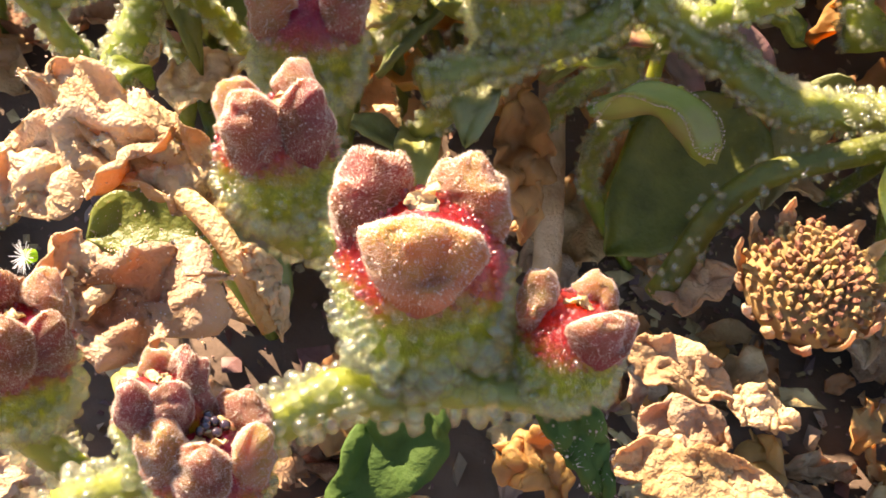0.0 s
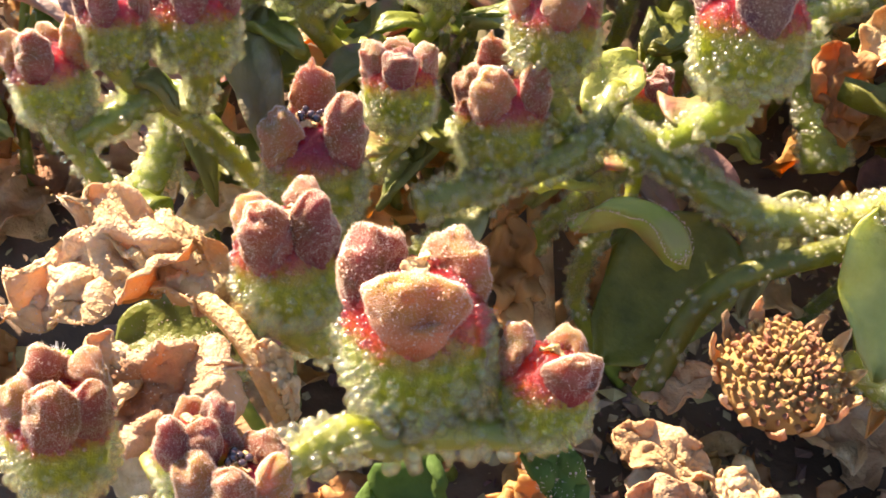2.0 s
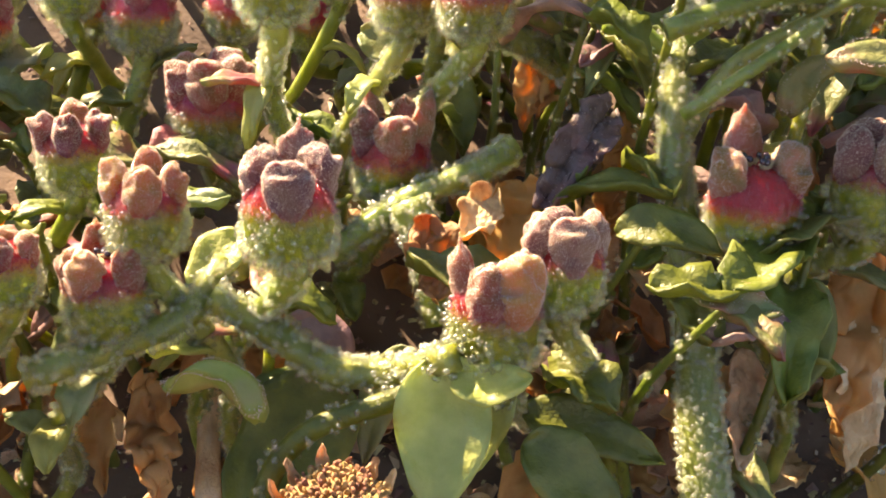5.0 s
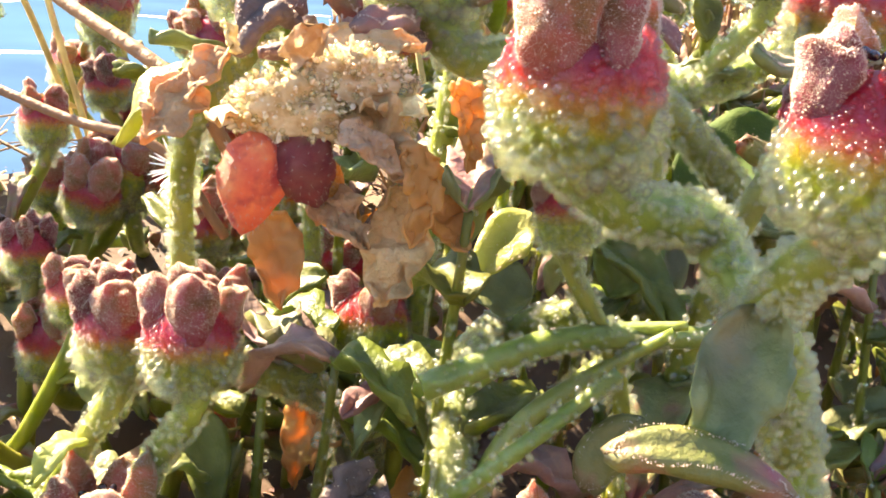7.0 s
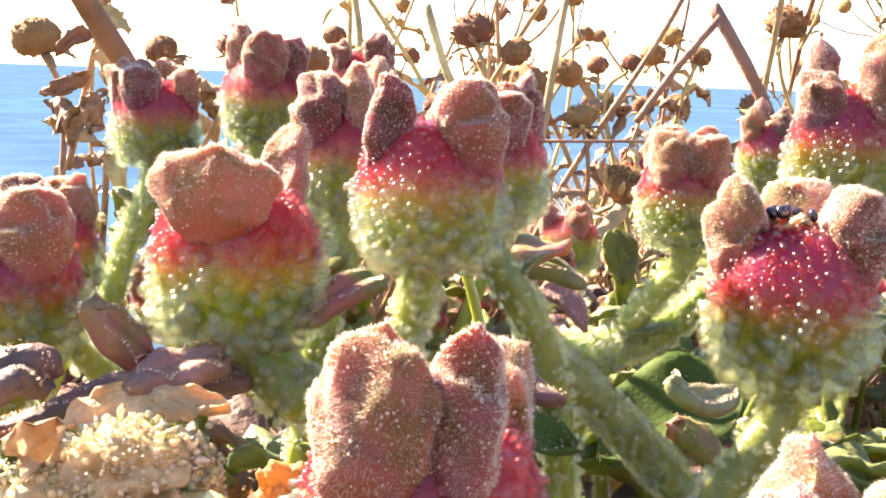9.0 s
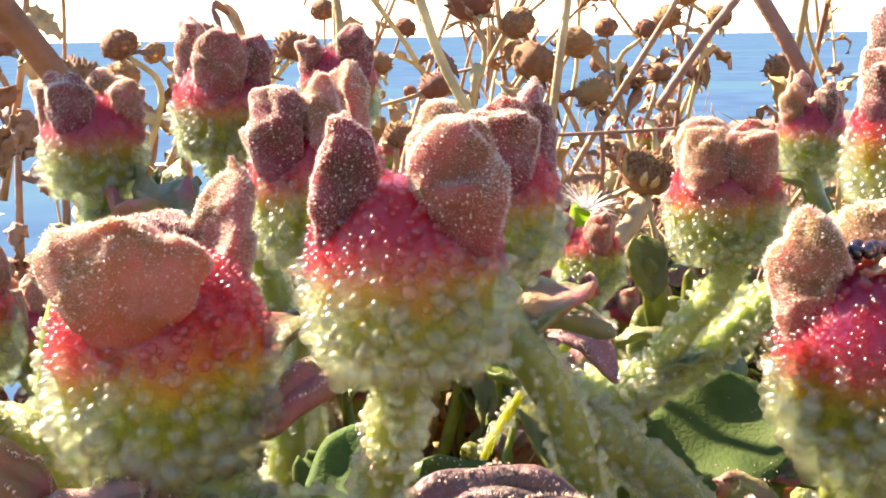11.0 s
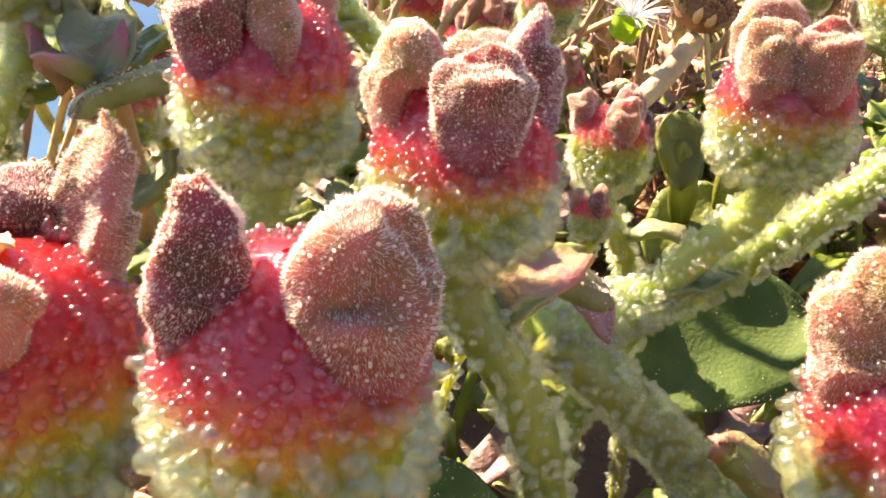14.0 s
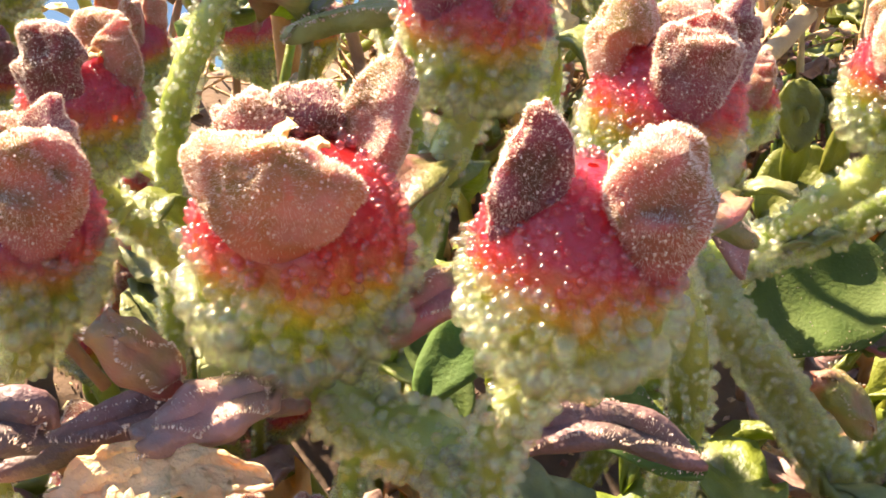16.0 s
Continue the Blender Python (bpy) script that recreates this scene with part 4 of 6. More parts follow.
stem(0.097, 0.098, (-8.48, 6.55, -2.05), (-7.81, 5.84, -2.20), (-7.11, 5.19, -2.28), (-6.70, 4.64, -2.80), cells=0.0, m="dry", label="pale crooked dried leaf stalk")
dry_leaf((-7.04, 5.34, -2.33), (-7.72, 6.00, -2.04), (-8.72, 6.56, -2.06), 0.33, (-0.04, -0.49, 1.10), crisp=0.55, hairs=160)
dry_leaf((-7.55, 5.83, -1.99), (-8.58, 5.97, -2.22), (-9.13, 5.50, -2.53), 0.40, (-0.04, -0.49, 1.10), crisp=0.55, hairs=160)
dry_leaf((-7.45, 5.87, -2.24), (-8.33, 6.20, -2.39), (-9.10, 5.91, -2.72), 0.29, (-0.04, -0.49, 1.10), crisp=0.5, m="dry_amber", hairs=100)
dry_leaf((-8.26, 4.59, -2.56), (-7.65, 4.65, -2.65), (-6.94, 4.79, -2.26), 0.46, (-0.04, -0.49, 1.10), crisp=0.45, hairs=200)
dry_leaf((-8.27, 5.08, -2.28), (-8.05, 4.88, -2.46), (-8.16, 4.59, -2.65), 0.26, (-0.04, -0.49, 1.10), crisp=0.4)
dry_leaf((-6.91, 5.00, -2.26), (-6.65, 4.87, -2.37), (-6.61, 4.60, -2.82), 0.11, (-0.04, -0.49, 1.10), crisp=0.5)
dry_leaf((-8.35, 8.32, -3.94), (-7.98, 8.41, -3.85), (-7.49, 8.86, -3.93), 0.30, (-0.03, -0.42, 1.16), crisp=0.4)
leaf((-7.43, 5.74, -3.06), (-7.95, 5.95, -3.00), (-8.38, 5.74, -3.14), 0.38, (-0.04, -0.49, 1.10), "leaf", hairs=60)
# the darker leaf green here stands in for shade on this leaf
leaf((-5.55, 3.46, -1.67), (-5.68, 3.28, -2.08), (-6.17, 3.00, -2.32), 0.29, (-0.03, -0.42, 1.16), "leaf_broad", crisp=0.2, wave=0.3)
leaf((-4.98, 3.09, -1.11), (-4.66, 3.04, -1.22), (-4.61, 2.74, -1.53), 0.16, (-0.03, -0.42, 1.16), "leaf_broad", crisp=0.3, wave=0.4, hairs=60)
dry_leaf((-5.12, 3.08, -1.66), (-4.94, 2.99, -1.54), (-4.78, 2.80, -1.67), 0.19, (-0.03, -0.42, 1.16), crisp=0.4, m="dry_orange")
leaf((-2.67, 7.07, -3.50), (-2.89, 7.87, -2.94), (-3.83, 7.66, -3.41), 0.19, (-0.04, -0.49, 1.10), "leaf_curl", depth=0.38, hairs=420, wave=0.06, cup=0.1, shape=0.5)
leaf((-1.63, 9.08, -4.64), (-2.13, 8.49, -5.26), (-3.22, 7.72, -5.89), 0.82, (-0.04, -0.49, 1.10), "leaf")
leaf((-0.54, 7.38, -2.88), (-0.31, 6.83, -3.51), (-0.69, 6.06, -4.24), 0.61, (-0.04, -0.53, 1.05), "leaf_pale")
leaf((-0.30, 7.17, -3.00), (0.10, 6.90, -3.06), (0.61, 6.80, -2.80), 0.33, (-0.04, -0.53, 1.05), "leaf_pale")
leaf((0.55, 6.69, -3.82), (1.09, 6.47, -4.03), (1.68, 6.06, -4.45), 0.48, (-0.04, -0.53, 1.05), "leaf")
stem(0.157, 0.138, (-2.95, 6.51, -5.02), (-2.23, 7.07, -3.85), (-0.65, 7.23, -3.29), cells=0.2, m="leaf")
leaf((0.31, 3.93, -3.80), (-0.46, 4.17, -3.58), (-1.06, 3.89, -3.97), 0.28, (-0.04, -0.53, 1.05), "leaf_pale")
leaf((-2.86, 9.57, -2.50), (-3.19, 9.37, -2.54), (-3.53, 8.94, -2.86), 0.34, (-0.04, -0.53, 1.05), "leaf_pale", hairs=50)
dry_leaf((-3.73, 5.02, -3.68), (-3.38, 4.86, -3.60), (-2.84, 4.61, -3.76), 0.24, (-0.03, -0.42, 1.16), crisp=0.4)
dry_leaf((-3.68, 4.15, -3.80), (-3.40, 4.27, -3.51), (-3.00, 4.11, -3.70), 0.28, (-0.03, -0.42, 1.16), crisp=0.35)
dry_leaf((-3.98, 3.93, -3.63), (-3.30, 3.78, -3.52), (-2.54, 3.55, -3.65), 0.25, (-0.03, -0.42, 1.16), crisp=0.35)
dry_leaf((-3.04, 6.62, -4.92), (-2.65, 6.49, -4.82), (-2.22, 6.49, -4.62), 0.30, (-0.03, -0.42, 1.16), crisp=0.4)
dry_leaf((-2.69, 4.82, -4.13), (-2.54, 4.63, -4.09), (-2.23, 4.50, -4.16), 0.20, (-0.03, -0.42, 1.16), crisp=0.5)
dry_leaf((-4.36, 9.29, -4.51), (-4.17, 8.65, -5.25), (-4.15, 8.02, -5.99), 0.37, (-0.04, -0.53, 1.05), crisp=0.5, m="dry_orange")
dry_leaf((-0.23, 10.11, -2.60), (-0.18, 9.75, -3.03), (-0.14, 9.28, -3.57), 0.36, (-0.04, -0.53, 1.05), crisp=0.5, m="dry_orange")
seed_head(-1.83, 5.90, -3.97, 0.64, 0.0, -0.2, 1.0)

white_flower(-8.53, 5.00, -2.38, 0.13, -0.7, -0.5, 0.5)

# -- the middle of the plant --
fruit(-3.44, 13.54, -2.55, 0.689, 0.01, 0.22, 0.97, "brbrr", 0, "rosy", True)
fruit(-0.49, 12.31, -2.91, 0.656, 0.01, 0.22, 0.97, "rhrhr", 0, "seedy", True)
fruit(4.08, 8.93, -1.83, 0.645, 0.01, 0.22, 0.97, "r175 b-15 h100", 0, "seedy", True)
fruit(5.83, 8.91, -1.61, 0.616, 0.01, 0.22, 0.97, "bhbr", 0, "dark", True)
fruit(-4.57, 15.07, -1.46, 0.595, 0.01, 0.22, 0.97, "rbrr", 0, "rosy", True)
fruit(-2.27, 11.74, 0.35, 0.553, 0.01, 0.22, 0.97, "bbrr", 0, "dark", True)
fruit(-0.26, 13.28, -0.47, 0.530, 0.01, 0.22, 0.97, "rrrr", 0, "rosy", True)
fruit(0.63, 12.00, -0.03, 0.551, 0.01, 0.22, 0.97, "brrr", 0, "rosy", True)
fruit(3.15, 14.29, -0.94, 0.564, 0.01, 0.22, 0.97, "rrr", 0, "small", True)
fruit(-5.79, 15.54, -1.14, 0.503, 0.01, 0.22, 0.97, "rrrr", 0, "rosy", False)
stem(0.34, 0.15, (3.49, 5.47, -7.15), (3.37, 7.28, -4.77), (3.43, 8.70, -3.28), (3.43, 10.21, -1.83), (3.76, 11.61, -0.46), (5.12, 14.50, -1.00), size=0.04, m="stem_shade")
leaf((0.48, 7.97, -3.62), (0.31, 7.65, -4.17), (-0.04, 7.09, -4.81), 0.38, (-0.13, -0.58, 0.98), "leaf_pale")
leaf((-0.51, 8.84, -4.04), (-1.06, 8.86, -4.54), (-1.26, 8.23, -5.57), 0.32, (-0.13, -0.58, 0.98), "leaf_grey")
leaf((0.91, 7.97, -4.54), (1.76, 7.78, -4.55), (2.82, 7.25, -5.00), 0.38, (-0.13, -0.58, 0.98), "leaf")
stem(0.284, 0.310, (-0.40, 10.97, -2.84), (-0.09, 10.40, -3.61), (0.09, 9.85, -4.39))
stem(0.192, 0.217, (-1.61, 10.86, -3.75), (-0.36, 11.29, -3.04), (0.73, 11.50, -2.69), (1.40, 11.78, -2.40))
leaf((2.22, 8.96, -2.23), (2.81, 8.86, -1.83), (3.54, 8.40, -2.29), 0.32, (-0.13, -0.58, 0.98), "leaf")
leaf((2.83, 7.70, -2.20), (3.28, 7.35, -2.23), (3.91, 7.24, -2.37), 0.26, (-0.13, -0.58, 0.98), "leaf_red", hairs=80, wave=0.4)
leaf((5.12, 8.73, -3.01), (5.49, 8.22, -3.67), (4.73, 7.79, -4.58), 0.31, (-0.13, -0.58, 0.98), "leaf")
dry_leaf((1.37, 11.07, -2.61), (1.41, 10.63, -3.11), (0.91, 10.03, -3.83), 0.56, (-0.13, -0.58, 0.98), crisp=0.25, m="dry_amber", label="glowing amber withered leaf")
dry_leaf((0.96, 10.82, -2.60), (0.66, 10.69, -2.91), (0.36, 10.35, -3.18), 0.34, (-0.13, -0.58, 0.98), crisp=0.3)
dry_leaf((-3.04, 10.94, -5.52), (-2.58, 10.36, -6.26), (-2.71, 9.78, -7.19), 0.37, (-0.13, -0.58, 0.98), crisp=0.3, m="dry_orange")
dry_leaf((-3.48, 11.46, -5.57), (-3.40, 11.14, -6.03), (-3.52, 10.75, -6.67), 0.28, (-0.13, -0.58, 0.98), crisp=0.3, m="dry_orange")
dry_leaf((6.23, 8.83, -3.90), (6.36, 8.19, -4.83), (6.06, 7.58, -5.86), 0.40, (-0.13, -0.58, 0.98), crisp=0.3)
dry_leaf((4.40, 8.61, -4.13), (4.41, 8.06, -4.98), (4.29, 7.62, -5.69), 0.30, (-0.13, -0.58, 0.98), crisp=0.3)
dry_leaf((2.50, 14.47, -1.76), (2.17, 14.08, -2.47), (2.04, 13.65, -3.16), 0.35, (-0.13, -0.58, 0.98), crisp=0.3, m="dry_orange")
dry_leaf((3.24, 12.28, -3.12), (3.31, 11.89, -3.68), (3.10, 11.56, -4.26), 0.29, (-0.13, -0.58, 0.98), crisp=0.3, m="dry_orange")
leaf((2.70, 11.30, -1.60), (2.20, 10.75, -1.75), (1.45, 10.45, -2.75), 0.36, (-0.13, -0.75, 0.75), "leaf_dark", hairs=90, crisp=0.45, wave=0.5, cup=0.5, nu=17, nv=24)
leaf((-2.30, 9.51, -3.95), (-1.58, 9.43, -3.83), (-1.41, 9.05, -4.36), 0.26, (-0.13, -0.58, 0.98), "leaf_plum")
leaf((-2.86, 10.27, -3.67), (-3.15, 10.44, -3.17), (-3.55, 10.09, -3.49), 0.33, (-0.13, -0.58, 0.98), "leaf_pale", hairs=50)
leaf((0.70, 14.06, -2.11), (0.88, 13.76, -2.52), (0.87, 13.10, -3.18), 0.34, (-0.13, -0.58, 0.98), "leaf")
leaf((-0.85, 14.50, -1.60), (-0.48, 14.27, -1.66), (-0.25, 13.96, -2.06), 0.33, (-0.13, -0.58, 0.98), "leaf_red")
leaf((5.34, 8.15, 1.83), (4.90, 7.87, 1.38), (4.59, 7.55, 0.68), 0.38, (-0.17, -0.63, 0.87), "leaf_grey", cup=0.6, crisp=0.2, wave=0.25)
leaf((3.80, 7.72, 0.85), (4.55, 7.46, 1.19), (5.26, 7.12, 0.60), 0.20, (-0.17, -0.63, 0.87), "leaf_red", depth=0.22, hairs=220)
leaf((4.69, 9.71, -0.86), (4.75, 9.85, -0.26), (5.18, 9.63, -0.01), 0.25, (-0.17, -0.63, 0.87), "leaf_red", depth=0.2, hairs=80)
stem(0.271, 0.210, (5.14, 14.24, -1.09), (6.07, 13.44, -0.43), (7.11, 12.32, 0.07), cells=0.5, m="leaf")
stem(0.217, 0.194, (5.48, 13.56, -2.48), (6.29, 13.52, -1.57), (7.17, 13.39, -0.84))
stem(0.267, 0.229, (3.14, 13.91, -2.38), (2.21, 13.93, -1.68), (1.15, 13.60, -1.13))
stem(0.241, 0.250, (2.99, 14.03, -2.44), (3.75, 14.20, -2.30), (4.81, 14.24, -2.30))
stem(0.230, 0.204, (3.47, 13.75, -2.30), (3.34, 13.81, -1.74), (3.14, 13.74, -1.04))
leaf((4.81, 12.36, 1.20), (4.37, 12.46, 1.17), (4.11, 12.28, 0.59), 0.35, (-0.17, -0.63, 0.87), "leaf_pale", hairs=40)
leaf((6.42, 13.17, 1.14), (6.41, 12.92, 0.54), (6.09, 12.80, 0.06), 0.49, (-0.17, -0.63, 0.87), "leaf")
leaf((5.19, 13.36, -0.16), (4.62, 13.56, -0.06), (4.16, 13.55, 0.12), 0.46, (-0.17, -0.63, 0.87), "leaf_grey")
leaf((1.68, 14.20, -0.39), (1.90, 14.06, -0.08), (2.43, 13.76, 0.04), 0.33, (-0.17, -0.63, 0.87), "leaf")
dry_leaf((2.01, 10.79, 3.21), (2.41, 10.51, 2.81), (2.69, 10.23, 2.31), 0.27, (-0.17, -0.63, 0.87), crisp=0.35)
dry_leaf((2.72, 10.78, 2.13), (2.69, 10.47, 1.64), (2.44, 10.29, 1.08), 0.32, (-0.17, -0.63, 0.87), crisp=0.4)
dry_leaf((3.04, 10.96, 2.02), (3.19, 10.73, 1.83), (3.35, 10.57, 1.55), 0.22, (-0.17, -0.63, 0.87), crisp=0.3, m="dry_orange")
dry_leaf((1.37, 11.92, 1.50), (1.62, 11.64, 1.24), (1.54, 11.39, 0.62), 0.30, (-0.17, -0.63, 0.87), crisp=0.2, m="dry_orange")
dry_leaf((0.64, 11.35, 3.16), (0.52, 11.23, 2.82), (0.19, 10.98, 2.53), 0.30, (-0.17, -0.63, 0.87), crisp=0.3)
dry_leaf((1.78, 10.80, 2.10), (2.01, 10.68, 1.95), (2.31, 10.46, 1.64), 0.25, (-0.17, -0.63, 0.87), crisp=0.4)
leaf((1.66, 11.50, 3.69), (1.25, 11.40, 4.00), (1.09, 11.20, 3.35), 0.21, (-0.20, -0.65, 0.77), "leaf_dark", hairs=200, depth=0.2, cup=0.6, wave=0.3, crisp=0.1, label="curled dark plum felted leaf over a withered flower")
withered_bloom(1.48, 10.86, 2.96, 1.20)
# darker green and few pale cells imitate the shade on these stems
stem(0.166, 0.060, (3.59, 10.56, -1.74), (4.12, 10.58, -0.57), (4.91, 10.40, 0.18), (5.58, 10.06, 0.81), size=0.04, cells=0.15, m="stem_shade")
stem(0.151, 0.119, (3.74, 11.31, -0.82), (3.10, 11.70, -0.43), (2.66, 12.00, -0.47), size=0.04, cells=0.15, m="stem_shade")
stem(0.139, 0.053, (3.66, 11.19, -0.31), (4.27, 10.92, 0.23), (5.03, 10.53, 0.63), (5.73, 10.07, 0.88), size=0.04, cells=0.15, m="stem_shade")
dry_leaf((6.45, 9.39, -2.91), (6.11, 8.68, -4.02), (5.80, 7.82, -5.18), 0.47, (-0.14, -0.59, 0.96), crisp=0.35, m="dry_amber")
dry_leaf((5.64, 9.73, -3.41), (5.27, 9.30, -4.25), (5.15, 8.83, -5.06), 0.34, (-0.14, -0.59, 0.96), crisp=0.35, m="dry")
dry_leaf((7.30, 9.39, -2.95), (6.93, 8.75, -4.14), (7.30, 7.97, -5.28), 0.37, (-0.14, -0.59, 0.96), crisp=0.35, m="dry_orange")
dry_leaf((-2.44, 11.28, -5.13), (-2.51, 10.82, -5.90), (-2.15, 10.24, -6.71), 0.32, (-0.14, -0.59, 0.96), crisp=0.35, m="dry_amber")
dry_leaf((2.75, 14.51, -1.50), (2.82, 14.18, -2.01), (2.30, 13.76, -2.91), 0.30, (-0.14, -0.59, 0.96), crisp=0.35, m="dry_amber")
dry_leaf((3.48, 12.68, -2.37), (3.50, 12.23, -3.10), (3.23, 11.79, -3.93), 0.32, (-0.14, -0.59, 0.96), crisp=0.3, m="dry_amber")
dry_leaf((3.07, 10.57, 3.30), (3.30, 10.45, 3.13), (3.27, 10.39, 2.48), 0.17, (-0.20, -0.65, 0.77), crisp=0.4, m="dry_amber")
dry_leaf((2.55, 10.27, 2.72), (2.91, 10.09, 2.47), (2.64, 10.09, 1.78), 0.19, (-0.20, -0.65, 0.77), crisp=0.4, m="dry_amber")
dry_leaf((1.95, 10.28, 2.85), (2.22, 10.19, 2.82), (2.53, 10.11, 2.49), 0.16, (-0.20, -0.65, 0.77), crisp=0.3, m="dry")
dry_leaf((0.98, 11.24, 3.41), (0.70, 11.16, 3.19), (0.28, 11.16, 2.70), 0.19, (-0.20, -0.65, 0.77), crisp=0.3, m="dry")
white_flower(-3.28, 15.33, 0.52, 0.86, 0.1, -0.5, 0.8)
white_flower(0.51, 16.49, 0.78, 0.50, -0.5, -0.4, 0.4)
fruit(-1.99, 21.67, -1.00, 0.503, 0.00, 0.16, 0.99, "rrrr", 0, "rosy", False)
fruit(-2.76, 19.45, -1.73, 0.508, 0.00, 0.16, 0.99, "rrrr", 0, "rosy", False)
fruit(-2.03, 18.40, -1.25, 0.434, 0.00, 0.16, 0.99, "frfr", 0, "rosy", False)
fruit(-1.09, 16.55, -1.30, 0.445, 0.00, 0.16, 0.99, "rrrr", 0, "rosy", False)
fruit(-0.21, 15.37, -1.04, 0.419, 0.00, 0.16, 0.99, "rrfr", 0, "rosy", True)

stem(0.15, 0.13, (2.94, 10.30, 0.16), (4.42, 10.30, 0.65), (6.32, 10.50, 0.53), size=0.04, cells=0.3, m="stem_shade")
stem(0.10, 0.085, (3.26, 9.90, -0.92), (3.94, 9.70, -0.20), (4.88, 9.80, 0.48), size=0.04, cells=0.3, m="stem_shade")
leaf((2.96, 7.90, -2.36), (3.45, 7.80, -2.32), (3.95, 7.40, -2.76), 0.17, (-0.13, -0.58, 0.98), "leaf_plum", hairs=260, depth=0.16, cup=0.6, wave=0.5, crisp=0.25, label="pale pink curled leaf frosted with clear cells")

# -- the sunlit crown --
fruit(3.80, 9.17, 3.53, 0.713, 0.05, 0.04, 1.00, "b-150 f-85 r30", 0, "rosy", True, "none", True)
fruit(5.22, 7.29, 3.52, 0.584, 0.10, 0.02, 0.99, "b-80 r170 f120 r20", 0, "seedy", True, "none", True)
fruit(7.93, 11.44, 4.09, 0.736, 0.00, 0.05, 1.00, "r165 b-30 b45", 0, "seedy", True, None, True)
fruit(9.12, 15.26, 4.55, 0.615, 0.01, 0.10, 1.00, "r-145 r-88 r5 b90", 0, "rosy", True, None, True)
fruit(10.56, 14.04, 5.31, 0.720, 0.00, 0.05, 1.00, "frfr", 0, "rosy", True, None, True)
fruit(3.09, 12.35, 4.42, 0.695, -0.00, 0.11, 0.99, "o-112 h32 r135 r80", 0, "rosy", True, "none", True)
fruit(4.37, 11.08, 5.15, 0.549, -0.00, 0.11, 0.99, "b-50 f194", 0, "rosy", True, "none", True)
fruit(5.56, 13.01, 5.13, 0.542, 0.01, 0.10, 1.00, "r-100 f-8 b148 r60", 0, "rosy", True, None, True)
fruit(4.56, 14.74, 5.06, 0.624, 0.01, 0.10, 1.00, "b-150 f-82 f25", 0, "rosy", True, None, True)
fruit(2.60, 17.30, 5.30, 0.545, 0.02, 0.04, 1.00, "r-120 r-20 r60 r160", 0, "rosy", True)
fruit(8.05, 16.37, 3.74, 0.398, 0.01, 0.10, 1.00, "rrr", 0, "small", True)
fruit(1.45, 14.89, 4.08, 0.502, -0.00, 0.11, 0.99, "b-120 f-15 b70", 0, "rosy", True, None, True)
fruit(1.32, 12.83, 4.12, 0.564, -0.00, 0.11, 0.99, "b-60 f60 r180 r120", 0, "rosy", True, None, True)
fruit(4.01, 17.51, 5.60, 0.549, 0.02, 0.04, 1.00, "b-100 r15 r-35 f150", 0, "rosy", True)
fruit(5.28, 17.17, 5.82, 0.433, 0.02, 0.04, 1.00, "b-60 r180 r60", 0, "rosy", True)
fruit(12.25, 17.93, 4.91, 0.478, 0.02, 0.04, 1.00, "frfr", 0, "rosy", False)
fruit(9.91, 23.50, 3.30, 0.514, 0.02, 0.07, 1.00, "rrrr", 0, "rosy", False)
fruit(8.61, 22.68, 3.08, 0.378, 0.02, 0.07, 1.00, "rrrr", 0, "small", False)
stem(0.176, 0.253, (7.33, 8.75, -2.22), (6.40, 8.77, -0.02), (5.64, 8.36, 1.50), (5.45, 9.04, 1.90), (5.29, 9.30, 2.26), (4.34, 9.14, 2.50), (3.77, 9.15, 2.93), level=2, size=0.042)
stem(0.252, 0.105, (6.94, 14.79, 2.62), (8.89, 15.67, 2.51), (9.81, 15.47, 3.22), (10.33, 15.23, 3.86), (10.62, 15.13, 4.24), level=2, size=0.045)
stem(0.221, 0.267, (6.94, 14.79, 2.65), (7.67, 14.51, 2.10), (8.61, 14.14, 1.08), (9.60, 13.65, -0.10), level=2, size=0.04)
white_flower(12.05, 24.81, 2.66, 0.74, 0.2, -0.3, 1.0)
leaf((3.22, 12.04, 3.44), (2.27, 11.99, 3.55), (1.30, 11.49, 3.32), 0.15, (-0.14, -0.58, 0.97), "leaf_dark", hairs=320, depth=0.2, cup=0.5, wave=0.25)
dry_leaf((1.72, 11.23, 3.44), (2.29, 11.33, 3.62), (2.91, 11.21, 3.49), 0.19, (-0.14, -0.58, 0.97), crisp=0.3)
stem(0.228, 0.200, (3.10, 12.28, 3.83), (3.51, 11.92, 3.35), (3.98, 11.58, 3.37), (4.18, 11.21, 3.24), level=2, size=0.04)
stem(0.125, 0.152, (4.37, 11.03, 4.68), (4.26, 11.27, 3.92), (4.16, 11.27, 3.33), level=2, size=0.04)
leaf((4.43, 11.79, 3.14), (5.09, 11.91, 3.57), (5.76, 11.51, 3.21), 0.17, (-0.14, -0.58, 0.97), "leaf_dark", hairs=260, depth=0.16, cup=0.6, wave=0.3)
leaf((6.67, 14.14, 3.60), (7.01, 14.08, 3.64), (7.08, 13.79, 3.20), 0.17, (-0.14, -0.58, 0.97), "leaf_plum", hairs=80)
leaf((10.96, 16.45, 1.44), (9.85, 16.59, 1.13), (8.69, 16.31, 0.47), 0.84, (-0.16, -0.59, 0.93), "leaf_broad", hairs=100)
fruit(7.34, 15.03, 3.66, 0.180, 0.02, 0.20, 0.98, "r-90 r30 r150", 0, "small", True)
leaf((8.83, 13.49, 1.57), (8.50, 13.85, 2.00), (8.30, 13.88, 1.97), 0.19, (-0.14, -0.58, 0.97), "leaf_red", hairs=60, depth=0.3)
